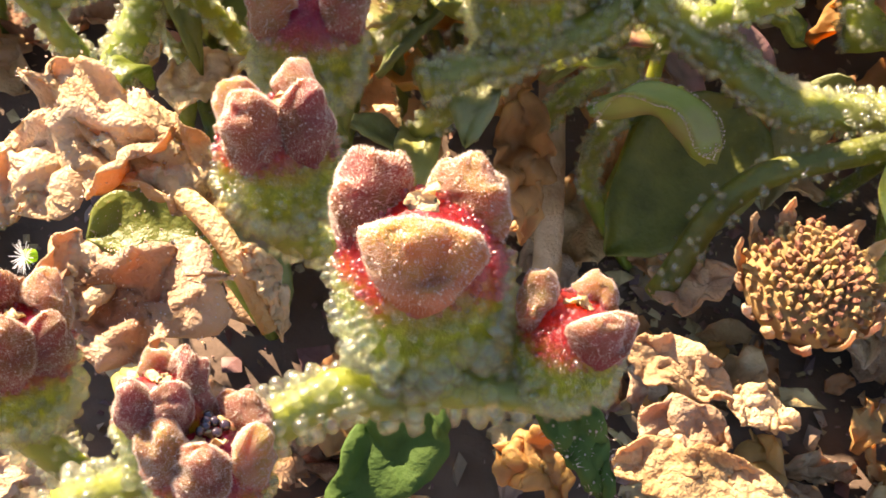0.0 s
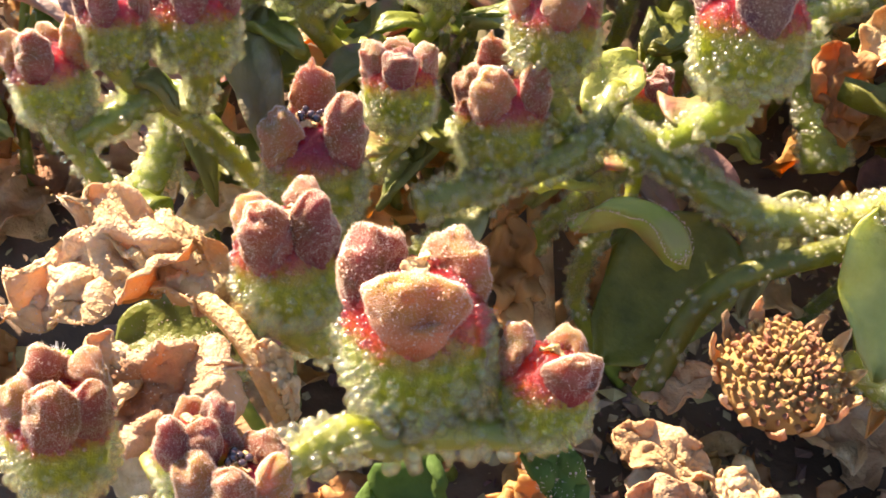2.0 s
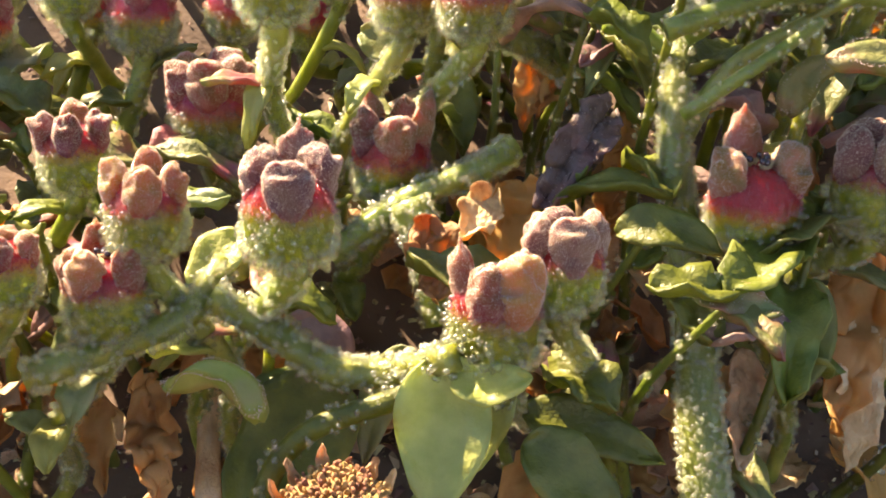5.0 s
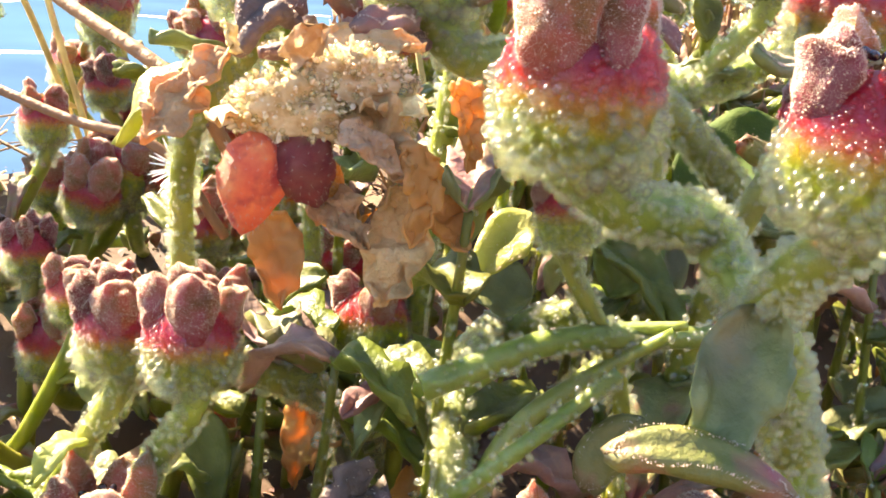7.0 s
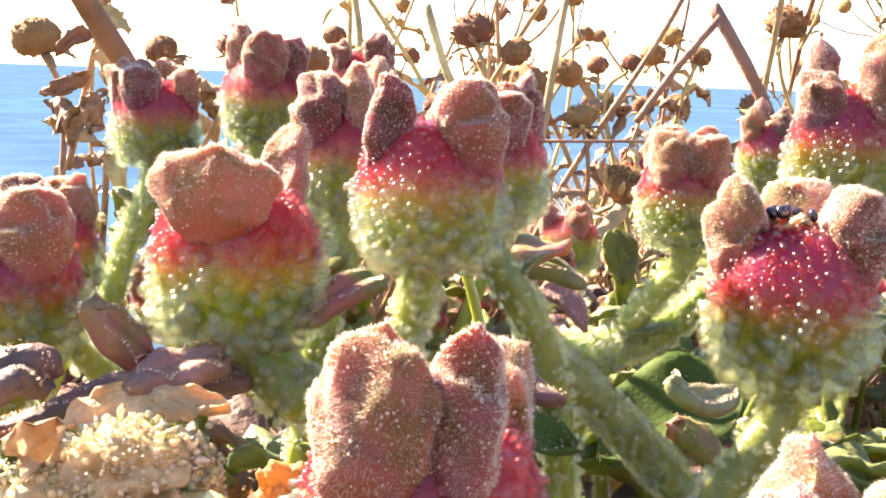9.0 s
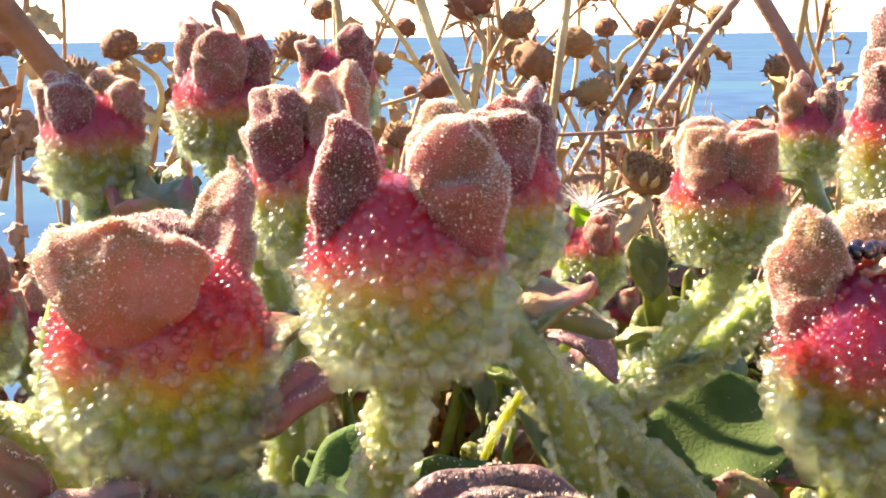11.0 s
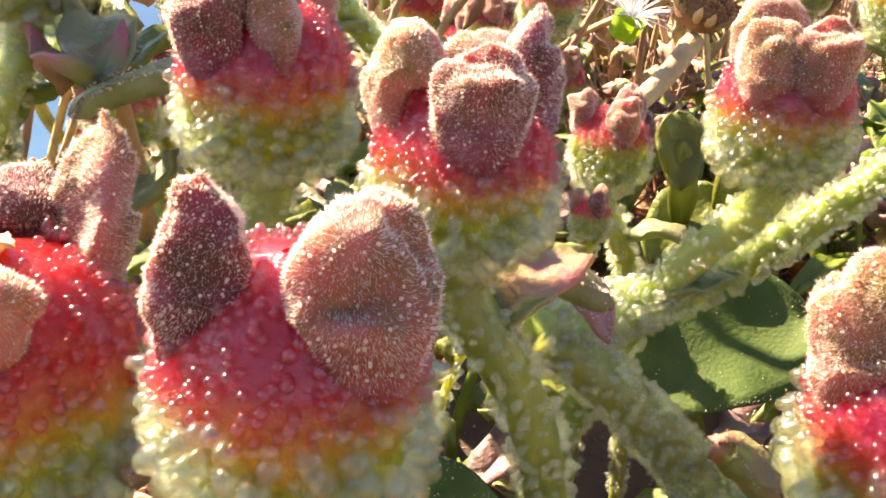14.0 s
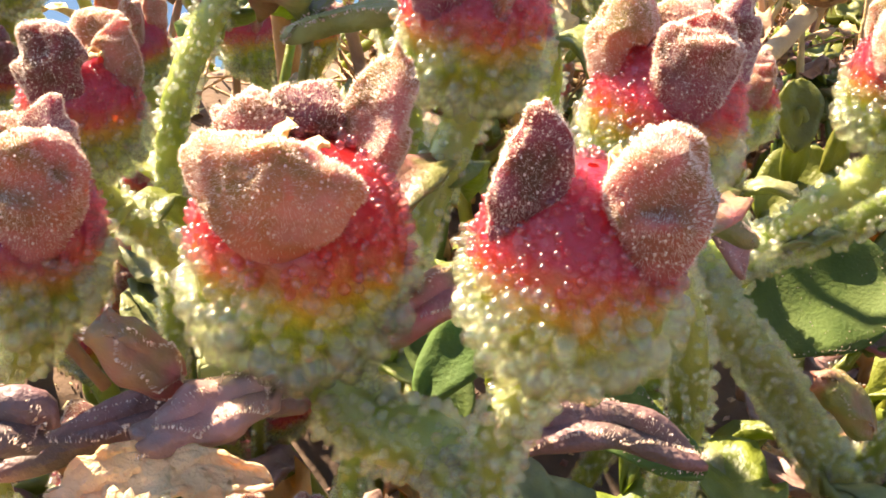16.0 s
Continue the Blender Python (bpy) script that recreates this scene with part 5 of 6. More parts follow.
leaf((4.32, 15.24, 4.95), (3.65, 15.79, 4.78), (3.07, 16.04, 4.32), 0.10, (-0.17, -0.60, 0.92), "leaf_grey", hairs=260, depth=0.22, cup=0.3, wave=0.15, crisp=0.1)
stem(0.075, 0.071, (3.81, 17.46, 4.09), (4.01, 17.16, 3.49), (4.25, 17.02, 2.80), cells=0.0, m="twig", label="orange brown dry stalk under the fruits")
stem(0.117, 0.103, (11.75, 19.11, 7.28), (12.26, 18.66, 6.22), (12.75, 18.43, 5.22), cells=0.0, m="twig", label="thick tan dead daisy stalk")
stem(0.068, 0.061, (11.57, 18.57, 7.05), (10.78, 18.57, 6.15), (10.19, 18.63, 5.31), cells=0.0, m="twig", label="tan dead daisy stalk")
stem(0.070, 0.063, (9.38, 19.87, 7.30), (9.08, 19.60, 6.02), (8.91, 19.55, 4.86), cells=0.0, m="twig", label="tan dead daisy stalk")
stem(0.084, 0.075, (7.41, 21.51, 7.17), (7.77, 21.01, 5.80), (8.38, 20.48, 4.58), cells=0.0, m="twig", label="tan dead daisy stalk")
stem(0.029, 0.022, (8.26, 18.52, 4.99), (9.23, 18.22, 5.02), (10.56, 18.23, 5.04), cells=0.0, m="twig", label="tan straw lying across the stalks")
stem(0.067, 0.059, (6.19, 21.94, 7.34), (6.23, 21.66, 6.37), (5.93, 21.65, 5.22), cells=0.0, m="twig", label="tan dead daisy stalk")
leaf((9.08, 17.14, 3.77), (9.18, 16.93, 3.46), (9.09, 16.71, 3.03), 0.28, (-0.16, -0.59, 0.93), "leaf")
leaf((9.81, 16.96, 2.80), (9.30, 16.93, 2.49), (8.97, 16.79, 2.08), 0.45, (-0.16, -0.59, 0.93), "leaf")
leaf((4.61, 12.89, 3.45), (4.29, 12.81, 3.20), (4.01, 12.48, 2.94), 0.25, (-0.14, -0.58, 0.97), "leaf_broad")
stem(0.150, 0.165, (1.43, 17.60, 7.33), (1.77, 17.80, 6.75), (2.41, 18.10, 5.70), (3.04, 18.40, 4.54), (3.60, 18.90, 0.30), cells=0.0, m="stalk_brown", label="thick orange brown dead daisy stalk leaning over")
stem(0.092, 0.092, (-1.54, 16.22, 3.66), (-0.97, 15.41, 3.33), (0.56, 13.67, 2.57), (1.34, 13.55, 1.37), cells=0.0, m="stalk_brown", label="thin orange brown dead daisy stalk leaning over")
stem(0.083, 0.081, (-3.18, 19.11, 1.73), (-1.24, 17.87, 1.21), (0.20, 16.86, 0.98), (1.18, 16.63, -0.38), cells=0.0, m="stalk_brown", label="thin orange brown dead daisy stalk leaning over")
seed_head(10.95, 20.26, 4.09, 0.47, 0.2, -0.35, 1.0, "spent brown daisy head with curled bracts on a dead stalk")
stem(0.156, 0.130, (10.83, 20.11, 3.65), (10.13, 19.58, 3.23), (9.20, 19.08, 2.71), cells=0.0, m="twig", label="split brown dead daisy stalk")
stem(0.163, 0.271, (5.17, 7.28, 3.03), (5.48, 7.50, 2.70), (5.30, 7.79, 2.39), (5.56, 8.62, 1.41), (6.29, 8.67, 0.17), level=2, size=0.042)
fruit(4.43, 10.59, 1.92, 0.347, -0.10, 0.16, 0.98, "b-90 r30 r150", 0, "dark", True)
leaf((4.96, 13.02, 2.94), (5.54, 12.61, 2.72), (6.19, 12.08, 2.51), 0.33, (-0.15, -0.58, 0.96), "leaf_broad", cup=0.4, wave=0.2, hairs=120)
leaf((4.15, 13.69, 2.94), (4.35, 13.34, 2.65), (4.52, 12.88, 2.36), 0.24, (-0.15, -0.58, 0.96), "leaf_broad", cup=0.4)

leaf((4.38, 12.40, 4.16), (3.93, 12.20, 4.19), (3.61, 12.00, 3.88), 0.16, (-0.15, -0.60, 0.95), "leaf_red", hairs=200, depth=0.16, cup=0.5)
leaf((5.93, 13.80, 3.87), (6.42, 13.60, 4.17), (6.84, 13.40, 3.80), 0.15, (-0.15, -0.60, 0.95), "leaf_grey", hairs=220, depth=0.2, cup=0.4)
leaf((9.31, 16.90, 2.52), (9.22, 16.90, 3.12), (9.12, 16.90, 3.55), 0.17, (-0.15, -0.60, 0.95), "leaf", depth=0.14, cup=0.3)
leaf((9.83, 16.90, 2.49), (9.82, 16.90, 2.93), (9.71, 16.90, 3.35), 0.17, (-0.15, -0.60, 0.95), "leaf", depth=0.14, cup=0.3)
leaf((2.36, 11.90, 3.69), (2.10, 11.80, 3.96), (1.94, 11.80, 4.23), 0.17, (-0.15, -0.60, 0.95), "leaf_red", hairs=160, depth=0.24, cup=0.3)
leaf((2.94, 11.80, 3.69), (2.50, 11.60, 3.68), (2.15, 11.40, 3.64), 0.18, (-0.15, -0.60, 0.95), "leaf_plum", hairs=220, depth=0.2, cup=0.5, wave=0.3)
leaf((6.76, 10.50, 3.58), (6.22, 10.20, 3.54), (6.02, 10.30, 3.82), 0.13, (-0.15, -0.60, 0.95), "leaf_grey", hairs=160, depth=0.14, cup=0.5)

stem(0.035, 0.05, (2.00, 18.60, 7.11), (1.89, 18.70, 6.36), (1.70, 18.80, 5.51), (1.45, 18.90, 4.48), cells=0.0, m="twig", label="thin brown dead stalk hung with withered leaves")
dry_leaf((1.94, 18.60, 6.66), (2.17, 18.50, 6.63), (2.30, 18.40, 6.37), 0.13, (0.1, -0.9, 0.4), crisp=0.55, m="twig", label="withered brown leaf hanging from a dead stalk", nu=9, nv=14)
dry_leaf((1.88, 18.60, 6.36), (1.59, 18.50, 6.38), (1.41, 18.40, 6.07), 0.12, (0.1, -0.9, 0.4), crisp=0.55, m="stalk_brown", label="withered brown leaf hanging from a dead stalk", nu=9, nv=14)
dry_leaf((1.86, 18.60, 6.20), (2.09, 18.50, 6.10), (2.01, 18.40, 5.68), 0.15, (0.1, -0.9, 0.4), crisp=0.55, m="twig", label="withered brown leaf hanging from a dead stalk", nu=9, nv=14)
dry_leaf((1.78, 18.60, 5.82), (1.43, 18.50, 5.59), (1.15, 18.40, 5.55), 0.12, (0.1, -0.9, 0.4), crisp=0.55, m="stalk_brown", label="withered brown leaf hanging from a dead stalk", nu=9, nv=14)
dry_leaf((1.72, 18.60, 5.52), (1.89, 18.50, 5.37), (1.77, 18.40, 4.99), 0.17, (0.1, -0.9, 0.4), crisp=0.55, m="twig", label="withered brown leaf hanging from a dead stalk", nu=9, nv=14)
dry_leaf((1.68, 18.60, 5.36), (1.52, 18.50, 5.17), (1.54, 18.40, 4.84), 0.13, (0.1, -0.9, 0.4), crisp=0.55, m="stalk_brown", label="withered brown leaf hanging from a dead stalk", nu=9, nv=14)

# ---- each fruit's own stalk down to the soil, with small leaves under it ----
def grow_stalks(start):
    for k in range(start, len(FEET)):
        c, up, r, foot, near = FEET[k]
        if foot == "none":
            continue
        rng = random.Random(800 + k)
        base = c - up * r * 0.9
        a = rng.uniform(0, 6.28)
        low = Vector((c.x + 2.2 * math.cos(a), c.y + 1.2 + 1.8 * math.sin(a), 0))
        low.z = land(low.x, low.y) - 0.3
        knee = base + Vector((math.cos(a), 0.4 + math.sin(a), -2.0)) * min(1.0, (base.z - low.z) / 4)
        pts = [base + up * r * 0.3, base - up * r * 0.5, knee, knee.lerp(low, 0.5) + Vector((rng.uniform(-0.6, 0.6), 0.3, 0)), low]
        v, f, skin = tube(pts, min(r * 0.34, 0.20), min(r * 0.24, 0.13), 10, 6, 0.06, k)
        inv = FRUITS[k].matrix_world.inverted()
        rod = part("stalk", mesh_of("stalk", v, f, [M["stem"]]), FRUITS[k])
        rod.matrix_local = inv
        rn = np.random.default_rng(k)
        at, nn, rr = [], [], []
        size = 0.04 if near else 0.055
        for (p, e, b, d, q), (p2, *_) in list(zip(skin, skin[1:]))[: 19 if near else 7]:
            for _ in range(int(2 * math.pi * q * (p2 - p).length / (4.5 * size * size))):
                t, u = rn.uniform(0, 2 * math.pi), rn.random()
                nv = e * math.cos(t) + b * math.sin(t)
                at.append(np.array(p + (p2 - p) * u + nv * q) * CM)
                nn.append(np.array(nv))
                rr.append(size * rn.uniform(0.5, 1.2) * CM)
        bv, bf = beads(at, nn, rr, 1, rn, 1.2, 0.2)
        part("bladder_cells", mesh_of("bladder_cells", bv, bf, [M["cell_stem"]]), rod, kind="stuff")
        for j in range(3 if near else 2):
            p = skin[rng.randrange(7, 17)][0]
            a = rng.uniform(0, 6.28)
            o = Vector((math.cos(a), math.sin(a), 0))
            size = r * rng.uniform(1.3, 2.1)
            kind = rng.choice(["leaf", "leaf", "leaf_pale", "leaf_grey", "leaf_red", "leaf_red"])
            ob = leaf(p, p + o * size * 0.6 + Vector((0, 0, 0.4)), p + o * size + Vector((0, 0, rng.uniform(-0.8, 0.4) * size)), r * rng.uniform(0.32, 0.55),
                      (o.x * 0.3, o.y * 0.3, 1), kind, 0.2, 0.35, 0.11, 0.15, FRUITS[k], label="small fleshy leaf on the stalk", nu=7, nv=11)
            ob.matrix_local = inv


grow_stalks(0)

# ---- leafy undergrowth below the fruits ----
TOPS = [(c.x, c.y, c.z - 1.2 * r) for c, up, r, foot, near in FEET]


def canopy(x, y):
    """How high the leaves may reach: a little under the fruits round about (cm)."""
    near = sorted((math.hypot(x - a, y - b), c) for a, b, c in TOPS)[:4]
    return min(sum(c / (d + 0.6) for d, c in near) / sum(1 / (d + 0.6) for d, c in near), min(c for d, c in near) + 0.8) - 0.3


rng = random.Random(77)
made = 0
for k in range(900):
    x, y = rng.uniform(-15, 22), rng.uniform(8, 33)
    if (x < 1.0 and y < 10.5 + 0.12 * (x + 5)) or math.hypot(x - 4, y - 8) > 27 or made >= 125:
        continue
    g, h = land(x, y), canopy(x, y)
    if 4 < x < 12 and 9 < y < 18:
        h = min(h, 0.6)
    if y > 18:
        h -= 2.4
    if h - g < 1.6:
        continue
    made += 1
    lean = Vector((rng.uniform(-1.2, 1.2), rng.uniform(-1.2, 1.0), 0))
    top = stem(0.13, 0.05, (x, y, g - 0.3), Vector((x, y, g)) + Vector((lean.y, -lean.x, 0)) * 0.8 + Vector((0, 0, (h - g) * 0.5)), Vector((x, y, h)) + lean,
               cells=0.25 if y < 17 else 0.0, size=0.05, m="leaf", label="leafy green ice plant shoot with fleshy wavy leaves")
    for j in range(7):
        t = 1.0 if j < 2 else rng.uniform(0.25, 1.0)
        p = Vector((x, y, g + (h - g) * t)) + lean * t * t
        a = rng.uniform(0, 6.28)
        o = Vector((math.cos(a), math.sin(a), 0))
        size = rng.uniform(0.9, 2.0)
        low = t < 0.55 and rng.random() < 0.8
        kind = rng.choice(["dry", "dry_orange", "dry_amber"]) if low else rng.choice(["leaf", "leaf", "leaf", "leaf_grey", "leaf_red", "leaf_plum"])
        droop = rng.uniform(-0.9, 0.3) if not low else rng.uniform(-1.3, -0.6)
        leaf(p, p + o * size * 0.6 + Vector((0, 0, 0.35)), p + o * size + Vector((0, 0, droop * size * 0.7)), rng.uniform(0.20, 0.42), (o.x * 0.3, o.y * 0.3, 1), kind,
             0.3, 0.6, 0.13 if not low else 0.04, 0.25 if not low else 0.4, top, label="withered amber leaf" if low else "fleshy wavy leaf", nu=7, nv=12)

# ---- dry litter ----
rng = random.Random(31)
for k in range(150):
    x, y = rng.uniform(-15, 9), rng.uniform(2, 16)
    g = land(x, y) + 0.15
    a = rng.uniform(0, 6.28)
    o = Vector((math.cos(a), math.sin(a), 0))
    size = rng.uniform(0.8, 2.0)
    p = Vector((x, y, g))
    dry_leaf(p, p + o * size * 0.5 + Vector((0, 0, rng.uniform(0.2, 0.9))), p + o * size + Vector((0, 0, rng.uniform(-0.1, 0.5))), rng.uniform(0.25, 0.6),
             (rng.uniform(-0.4, 0.4), rng.uniform(-0.6, 0.2), 1), rng.uniform(0.25, 0.6), rng.choice(["dry", "dry", "dry_orange"]), nu=13, nv=20)
for k in range(90):
    x, y = rng.uniform(-6.5, 3), rng.uniform(3, 10)
    p = Vector((x, y, land(x, y) + 0.1))
    a = rng.uniform(0, 6.28)
    o = Vector((math.cos(a), math.sin(a), 0)) * rng.uniform(0.35, 0.9)
    leaf(p, p + o * 0.5 + Vector((0, 0, rng.uniform(0.1, 0.5))), p + o + Vector((0, 0, rng.uniform(-0.1, 0.3))), rng.uniform(0.1, 0.28), (0.2, -0.4, 1),
         rng.choice(["dry", "dry", "dry_orange", "twig"]), 0.3, 0.4, 0.03, 0.5, None, "dried_leaf", "small curled scrap of dried leaf on the soil", "dried leaf", nu=7, nv=10)
rn = np.random.default_rng(9)
cv, cf = [], []
chip = np.array([(-1, -1, 0), (1, -0.8, 0.1), (0.8, 1, 0), (-0.9, 0.9, 0.15), (0.1, 0, 0.8)])
for k in range(16000):
    d, a = 26 * rn.random() ** 0.7, rn.uniform(0, 2 * math.pi)
    x, y = -2 + d * math.sin(a), 9 + d * math.cos(a)
    t = turn_to(rn.normal(size=3) * 0.5 + (0, 0, 1), rn)
    s = rn.choice([0.035, 0.06, 0.10, 0.2], p=[0.45, 0.32, 0.18, 0.05]) * rn.uniform(0.6, 1.3)
    p = chip * (s, s * rn.uniform(0.3, 1), s * rn.uniform(0.2, 0.8)) @ t.T + (x, y, land(x, y) + 0.04)
    i = len(cv)
    cv += list(p * CM)
    cf += [(i, i + 1, i + 4), (i + 1, i + 2, i + 4), (i + 2, i + 3, i + 4), (i + 3, i, i + 4), (i + 3, i + 2, i + 1, i)]
tagged(new("litter", mesh_of("litter", cv, cf, [M["crumb"]], False)), "crumbs of soil, chaff and broken dry leaves", "litter", kind="stuff")

# ---- small fruits farther back ----
rng = random.Random(4)
first = len(FEET)
for k in range(74):
    x, y = (rng.uniform(-6, 24), rng.uniform(20, 36)) if k < 40 else (rng.uniform(-10, 3.5), rng.uniform(14.5, 24))
    if math.hypot(x - 4, y - 8) > 30:
        continue
    fruit(x, y, land(x, y) + rng.uniform(2.5, 5.5), rng.uniform(0.45, 0.62), rng.uniform(-0.2, 0.2), rng.uniform(-0.2, 0.2), 1,
          rng.choice(["rrrr", "brfr", "rrfr", "frbr", "rrr"]), rng.uniform(0, 90), rng.choice(["rosy", "rosy", "small"]), False)
grow_stalks(first)

# ---- straw and broken stalks behind the plant ----
rn = np.random.default_rng(21)
sv, sf = [], []
for k in range(3000):
    a, d = math.radians(rn.uniform(-25, 70)), rn.uniform(19, 75)
    if d > reach(math.degrees(a)) - 1:
        continue
    x, y = 4 + d * math.sin(a), 8 + d * math.cos(a)
    z, w, r = land(x, y) + rn.uniform(0.1, 1.6), rn.uniform(0, 6.28), rn.uniform(0.015, 0.05)
    o = Vector((math.cos(w), math.sin(w), rn.uniform(-0.2, 0.7))) * rn.uniform(0.8, 3.0)
    c = Vector((x, y, z))
    v, f, _ = tube([c - o, c + Vector((0, 0, 0.2)), c + o], r, r * 0.7, 5, 2, 0.1, k)
    sf += [tuple(i + len(sv) for i in q) for q in f]
    sv += v
tagged(new("straw", mesh_of("straw", sv, sf, [M["twig"]])), "tangle of broken tan straw and twigs on the soil", "straw", kind="stuff")

SHREDS = []
for k in range(6):
    ra = random.Random(300 + k)
    SHREDS.append(crumple(950 + k, ra.uniform(0.5, 0.9), M["twig"], 9, 7))
rng = random.Random(88)
for k in range(150):
    a, d = radians(rng.uniform(4, 62)), rng.uniform(17, 42)
    if d > reach(math.degrees(a)) - 1:
        continue
    x, y = 4 + d * math.sin(a), 8 + d * math.cos(a)
    ob = tagged(new("withered_leaf", SHREDS[k % 6]), "shrivelled brown leaf caught among the dead stalks", "dried leaf")
    ob.matrix_world = pose(x * CM, y * CM, (land(x, y) + rng.uniform(0.1, 2.2)) * CM, rng.uniform(-90, 90), rng.uniform(-60, 60), rng.uniform(0, 360)) @ Matrix.Scale(rng.uniform(0.8, 1.5) * CM, 4)

# the finer tangle under them
rn = np.random.default_rng(64)
tv, tf = [], []
bits = [(np.array([q.co[:] for q in me.vertices]), [tuple(p.vertices) for p in me.polygons]) for me in SHREDS]
for k in range(420):
    a, d = math.radians(rn.uniform(2, 66)), rn.uniform(16, 60)
    if d > reach(math.degrees(a)) - 1:
        continue
    x, y = 4 + d * math.sin(a), 8 + d * math.cos(a)
    v, f = bits[k % 6]
    p = v * rn.uniform(0.5, 1.3) @ turn_to(rn.normal(size=3), rn).T + (x, y, land(x, y) + rn.uniform(0, 1.8))
    tf += [tuple(i + len(tv) for i in q) for q in f]
    tv += list(p * CM)
tagged(new("chaff", mesh_of("chaff", tv, tf, [M["floret"]])), "brown tangle of shrivelled leaf scraps among the stalks", "chaff", kind="stuff")

# ---- dead brush standing behind ----
rn = np.random.default_rng(73)
bv_, bf_ = [], []
for k in range(1500):
    a, d = math.radians(rn.uniform(6, 66)), 19 + 50 * rn.random() ** 1.6
    if d > reach(math.degrees(a)) - 1:
        continue
    x, y = 4 + d * math.sin(a), 8 + d * math.cos(a)
    h, r = rn.uniform(1.2, 4.6), rn.uniform(0.02, 0.055)
    c = Vector((x, y, land(x, y) - 0.1))
    e = c + Vector((rn.normal(0, 0.5), rn.normal(0, 0.5), 1)) * h
    mid = c.lerp(e, 0.5) + Vector(rn.normal(0, 0.35, 3))
    v, f, _ = tube([c, mid, e], r, r * 0.5, 5, 3, 0.15, k)
    bf_ += [tuple(i + len(bv_) for i in q) for q in f]
    bv_ += v
    if k % 2 == 0:
        sv_, sf_ = bits[k % 6]
        p = sv_ * rn.uniform(0.25, 0.7) @ turn_to(rn.normal(size=3), rn).T + np.array(mid.lerp(e, rn.random()))
        bf_ += [tuple(i + len(bv_) for i in q) for q in sf_]
        bv_ += list(p * CM)
tagged(new("brush", mesh_of("brush", bv_, bf_, [M["twig"]])), "dense tangle of dead brown twigs and curled leaves", "dry brush", kind="stuff")

# ---- dead daisy stalks behind ----
KINDS = [dry_stalk(60 + k, h, b, n, s) for k, (h, b, n, s) in enumerate(((15, 2, 2, 7), (12, -3, 2, 6), (18, 4, 3, 8), (10, 1, 1, 5), (14, -5, 2, 9), (9, 5, 1, 6), (17, -1, 4, 6)))]
rng = random.Random(52)
spots = []
for k in range(66):
    a, d = rng.uniform(-32, 62), rng.uniform(18, 32)
    if k > 26:
        a, d = rng.uniform(8, 60), rng.uniform(20, 48)
    if a > 24 and rng.random() < 0.35:
        d *= rng.uniform(1.2, 3.0)
    spots.append((4 + d * math.sin(radians(a)), 8 + d * math.cos(radians(a))))
for k, (x, y) in enumerate(spots):
    m = pose(x * CM, y * CM, (land(x, y) - 0.2) * CM, rng.uniform(-24, 24), rng.uniform(-26, 26), rng.uniform(0, 360))
    s = rng.uniform(0.75, 1.1)
    if k < len(KINDS):
        KINDS[k].matrix_world = m
    else:
        copy_thing(KINDS[k % len(KINDS)], m)


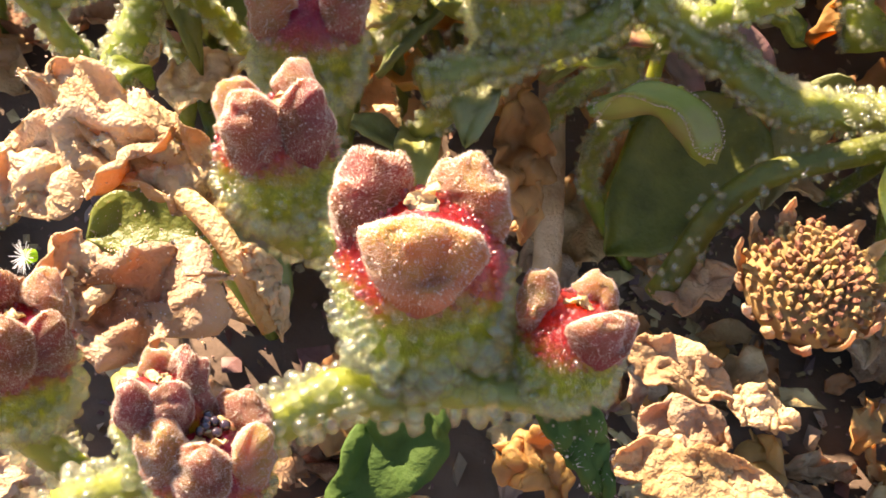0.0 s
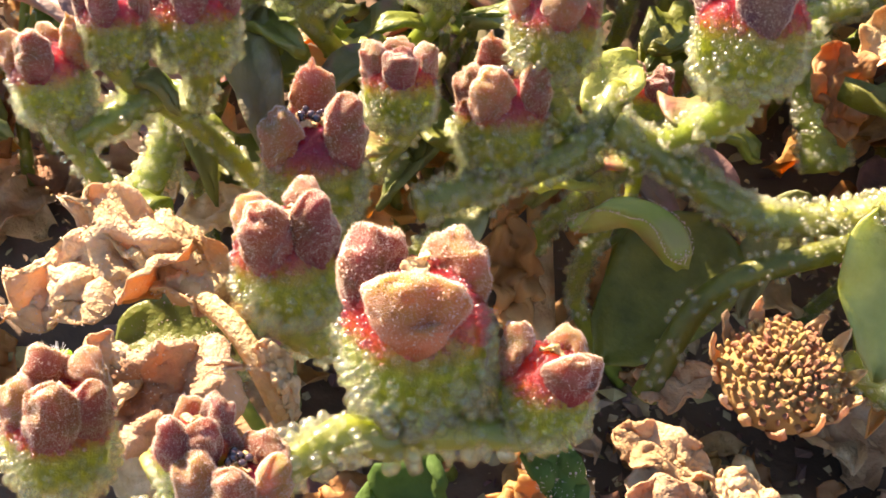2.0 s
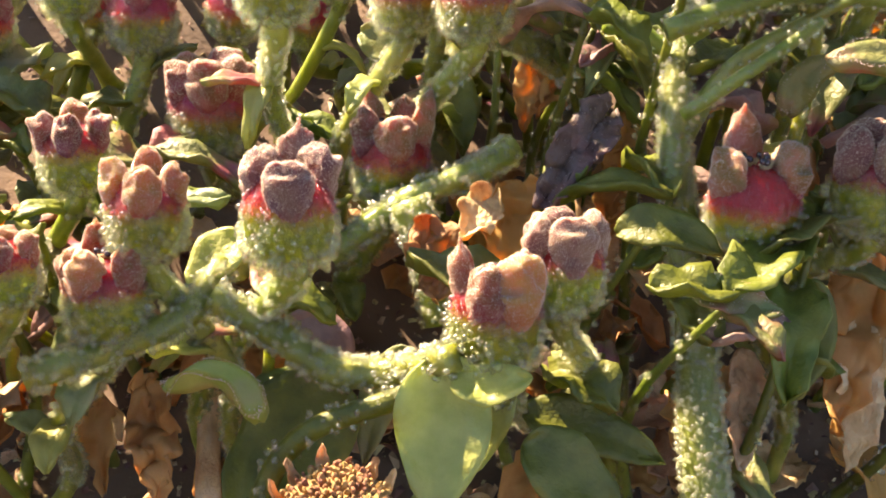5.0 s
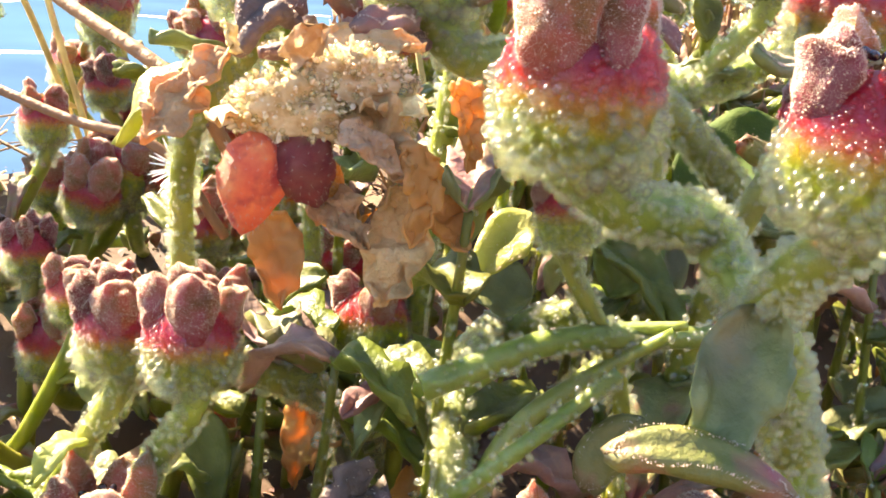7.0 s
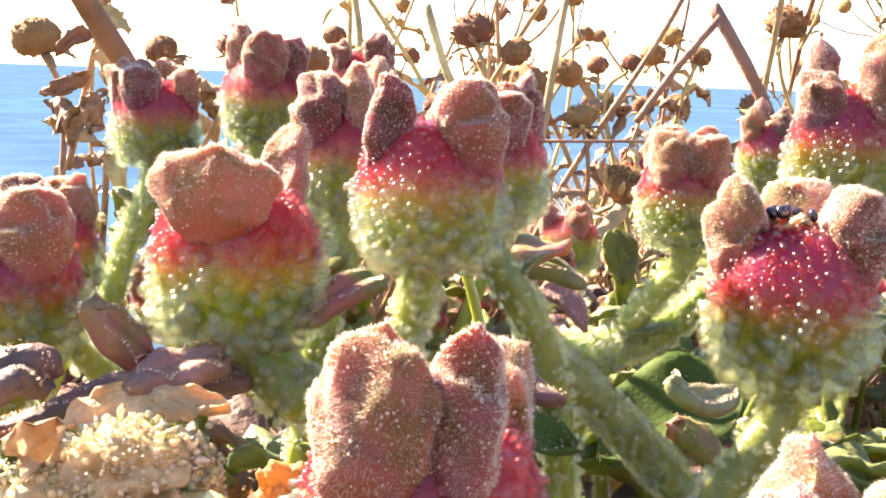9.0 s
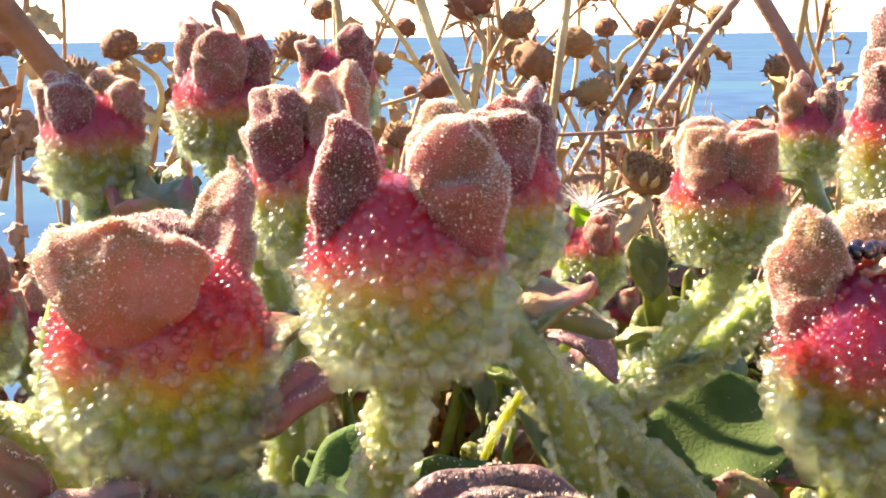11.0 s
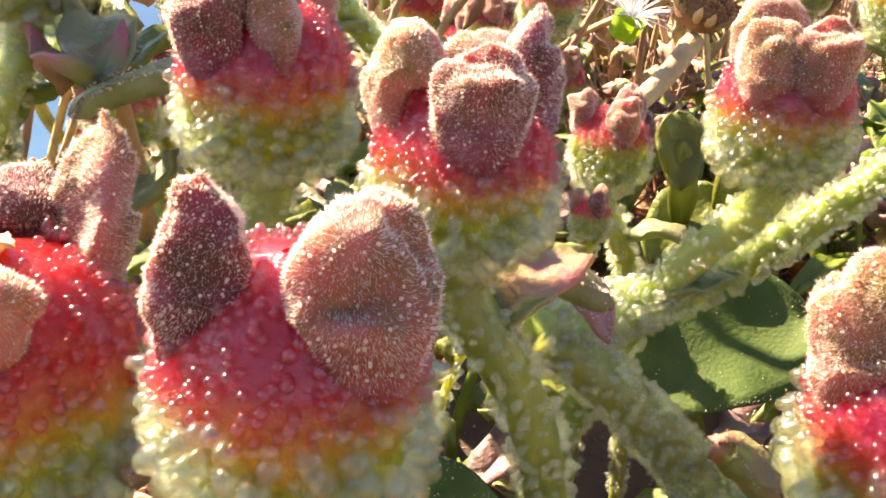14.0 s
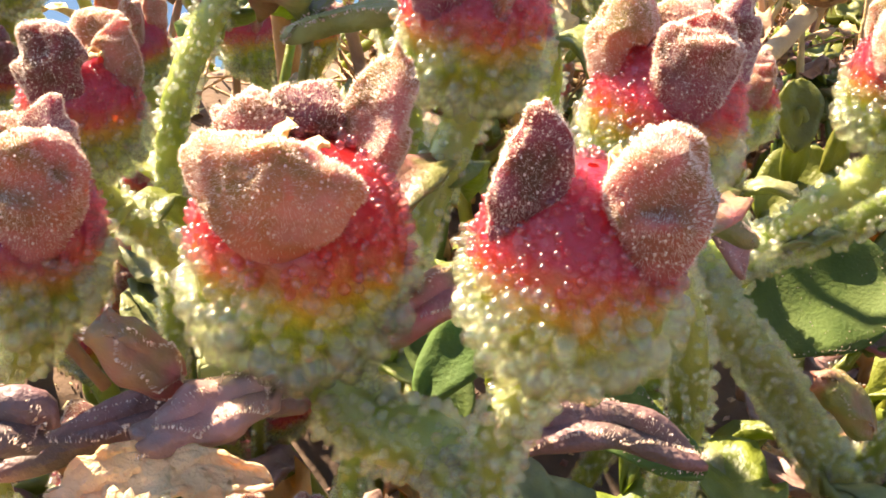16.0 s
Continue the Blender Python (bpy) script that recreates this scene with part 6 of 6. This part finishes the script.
def daisy_head(x, y, z, r, kind, tone="brown"):
    """A dead daisy: a thin bent stalk from the soil up to one seed head, with withered curled leaves on it (cm)."""
    rng = random.Random(int(x * 100 + y * 10))
    top = thing("dry_daisy", "dead %s daisy, one seed head on a thin bent stalk" % tone, "dry stalk", "dead daisies behind the plant")
    head = Vector((x, y, z))
    foot = Vector((x + rng.uniform(-4, 4), y + rng.uniform(-1.5, 3), 0))
    foot.z = land(foot.x, foot.y) - 0.3
    way = Vector((rng.uniform(-0.7, 0.7), rng.uniform(-0.5, 0.3), 1)).normalized()
    pts = [head - way * r * 0.5, head - way * (r + 0.9), head.lerp(foot, 0.45) + Vector((rng.uniform(-0.8, 0.8), 0, 0)), foot]
    v, f, skin = tube(pts, 0.045, 0.085, 7, 7, 0.14, int(x * 50) + 7)
    part("stalk", mesh_of("stalk", v, f, [M["twig"]]), top)
    ob = part("seed_head", HEADS[kind][0], top, "round %s seed head" % tone)
    part("scales", HEADS[kind][1], ob, "dry pointed scales", "stuff")
    ob.matrix_local = Matrix.Translation(head * CM) @ way.to_track_quat("Z", "Y").to_matrix().to_4x4() @ Matrix.Scale(r * 0.92 * CM, 4)
    for k in range(6):
        a = rng.uniform(0, 6.28)
        o = (way.orthogonal() * math.cos(a) + way.orthogonal().cross(way) * math.sin(a)).normalized()
        b = head - way * r * 0.7
        leaf(b, b + o * r * 0.9, b + o * r * rng.uniform(0.9, 1.3) - way * r * rng.uniform(-0.3, 0.7), r * 0.16, way, "twig", 0.4, 0.5, 0.03, 0.4, top,
             label="withered bract", nu=5, nv=7)
    for k in range(7):
        c, a, b, d, rr = skin[rng.randrange(6, len(skin) - 3)]
        w = rng.uniform(0, 6.28)
        o = a * math.cos(w) + b * math.sin(w)
        e = c + o * rng.uniform(0.3, 1.0) + Vector((0, 0, rng.uniform(-1.2, 0.3)))
        leaf(c, c + o * 0.7 + Vector((0, 0, 0.4)), e, rng.uniform(0.10, 0.24), d, "twig", 0.6, 0.6, 0.03, 0.6, top, label="withered curled leaf", nu=6, nv=10)
    return top


daisy_head(2.92, 24.00, 6.26, 0.33, 0)
daisy_head(2.92, 25.00, 5.66, 0.34, 1)
daisy_head(4.31, 24.50, 6.37, 0.33, 2)
daisy_head(4.77, 22.80, 6.00, 0.48, 3, "amber")
daisy_head(6.04, 25.00, 6.16, 0.36, 1)
daisy_head(5.74, 26.00, 5.93, 0.23, 2)
daisy_head(2.23, 23.00, 5.73, 0.42, 1)
daisy_head(7.20, 23.00, 5.88, 0.24, 2)
daisy_head(12.76, 27.00, 6.11, 0.44, 0)
daisy_head(14.03, 26.00, 6.36, 0.29, 3)
daisy_head(7.24, 22.00, 4.72, 0.26, 1)
daisy_head(9.13, 26.00, 5.28, 0.37, 2)
daisy_head(17.16, 29.00, 5.32, 0.38, 0)
daisy_head(0.70, 24.00, 6.39, 0.46, 3)
daisy_head(10.27, 27.00, 7.00, 0.53, 1)
daisy_head(17.14, 28.00, 6.67, 0.34, 3, "amber")
daisy_head(19.00, 27.00, 7.62, 0.54, 1)
daisy_head(16.24, 29.00, 6.67, 0.39, 0)
daisy_head(12.27, 25.00, 5.10, 0.37, 1)
daisy_head(15.52, 28.00, 5.31, 0.31, 0)
daisy_head(16.81, 29.00, 7.20, 0.33, 2)
daisy_head(18.27, 27.00, 5.40, 0.42, 2)
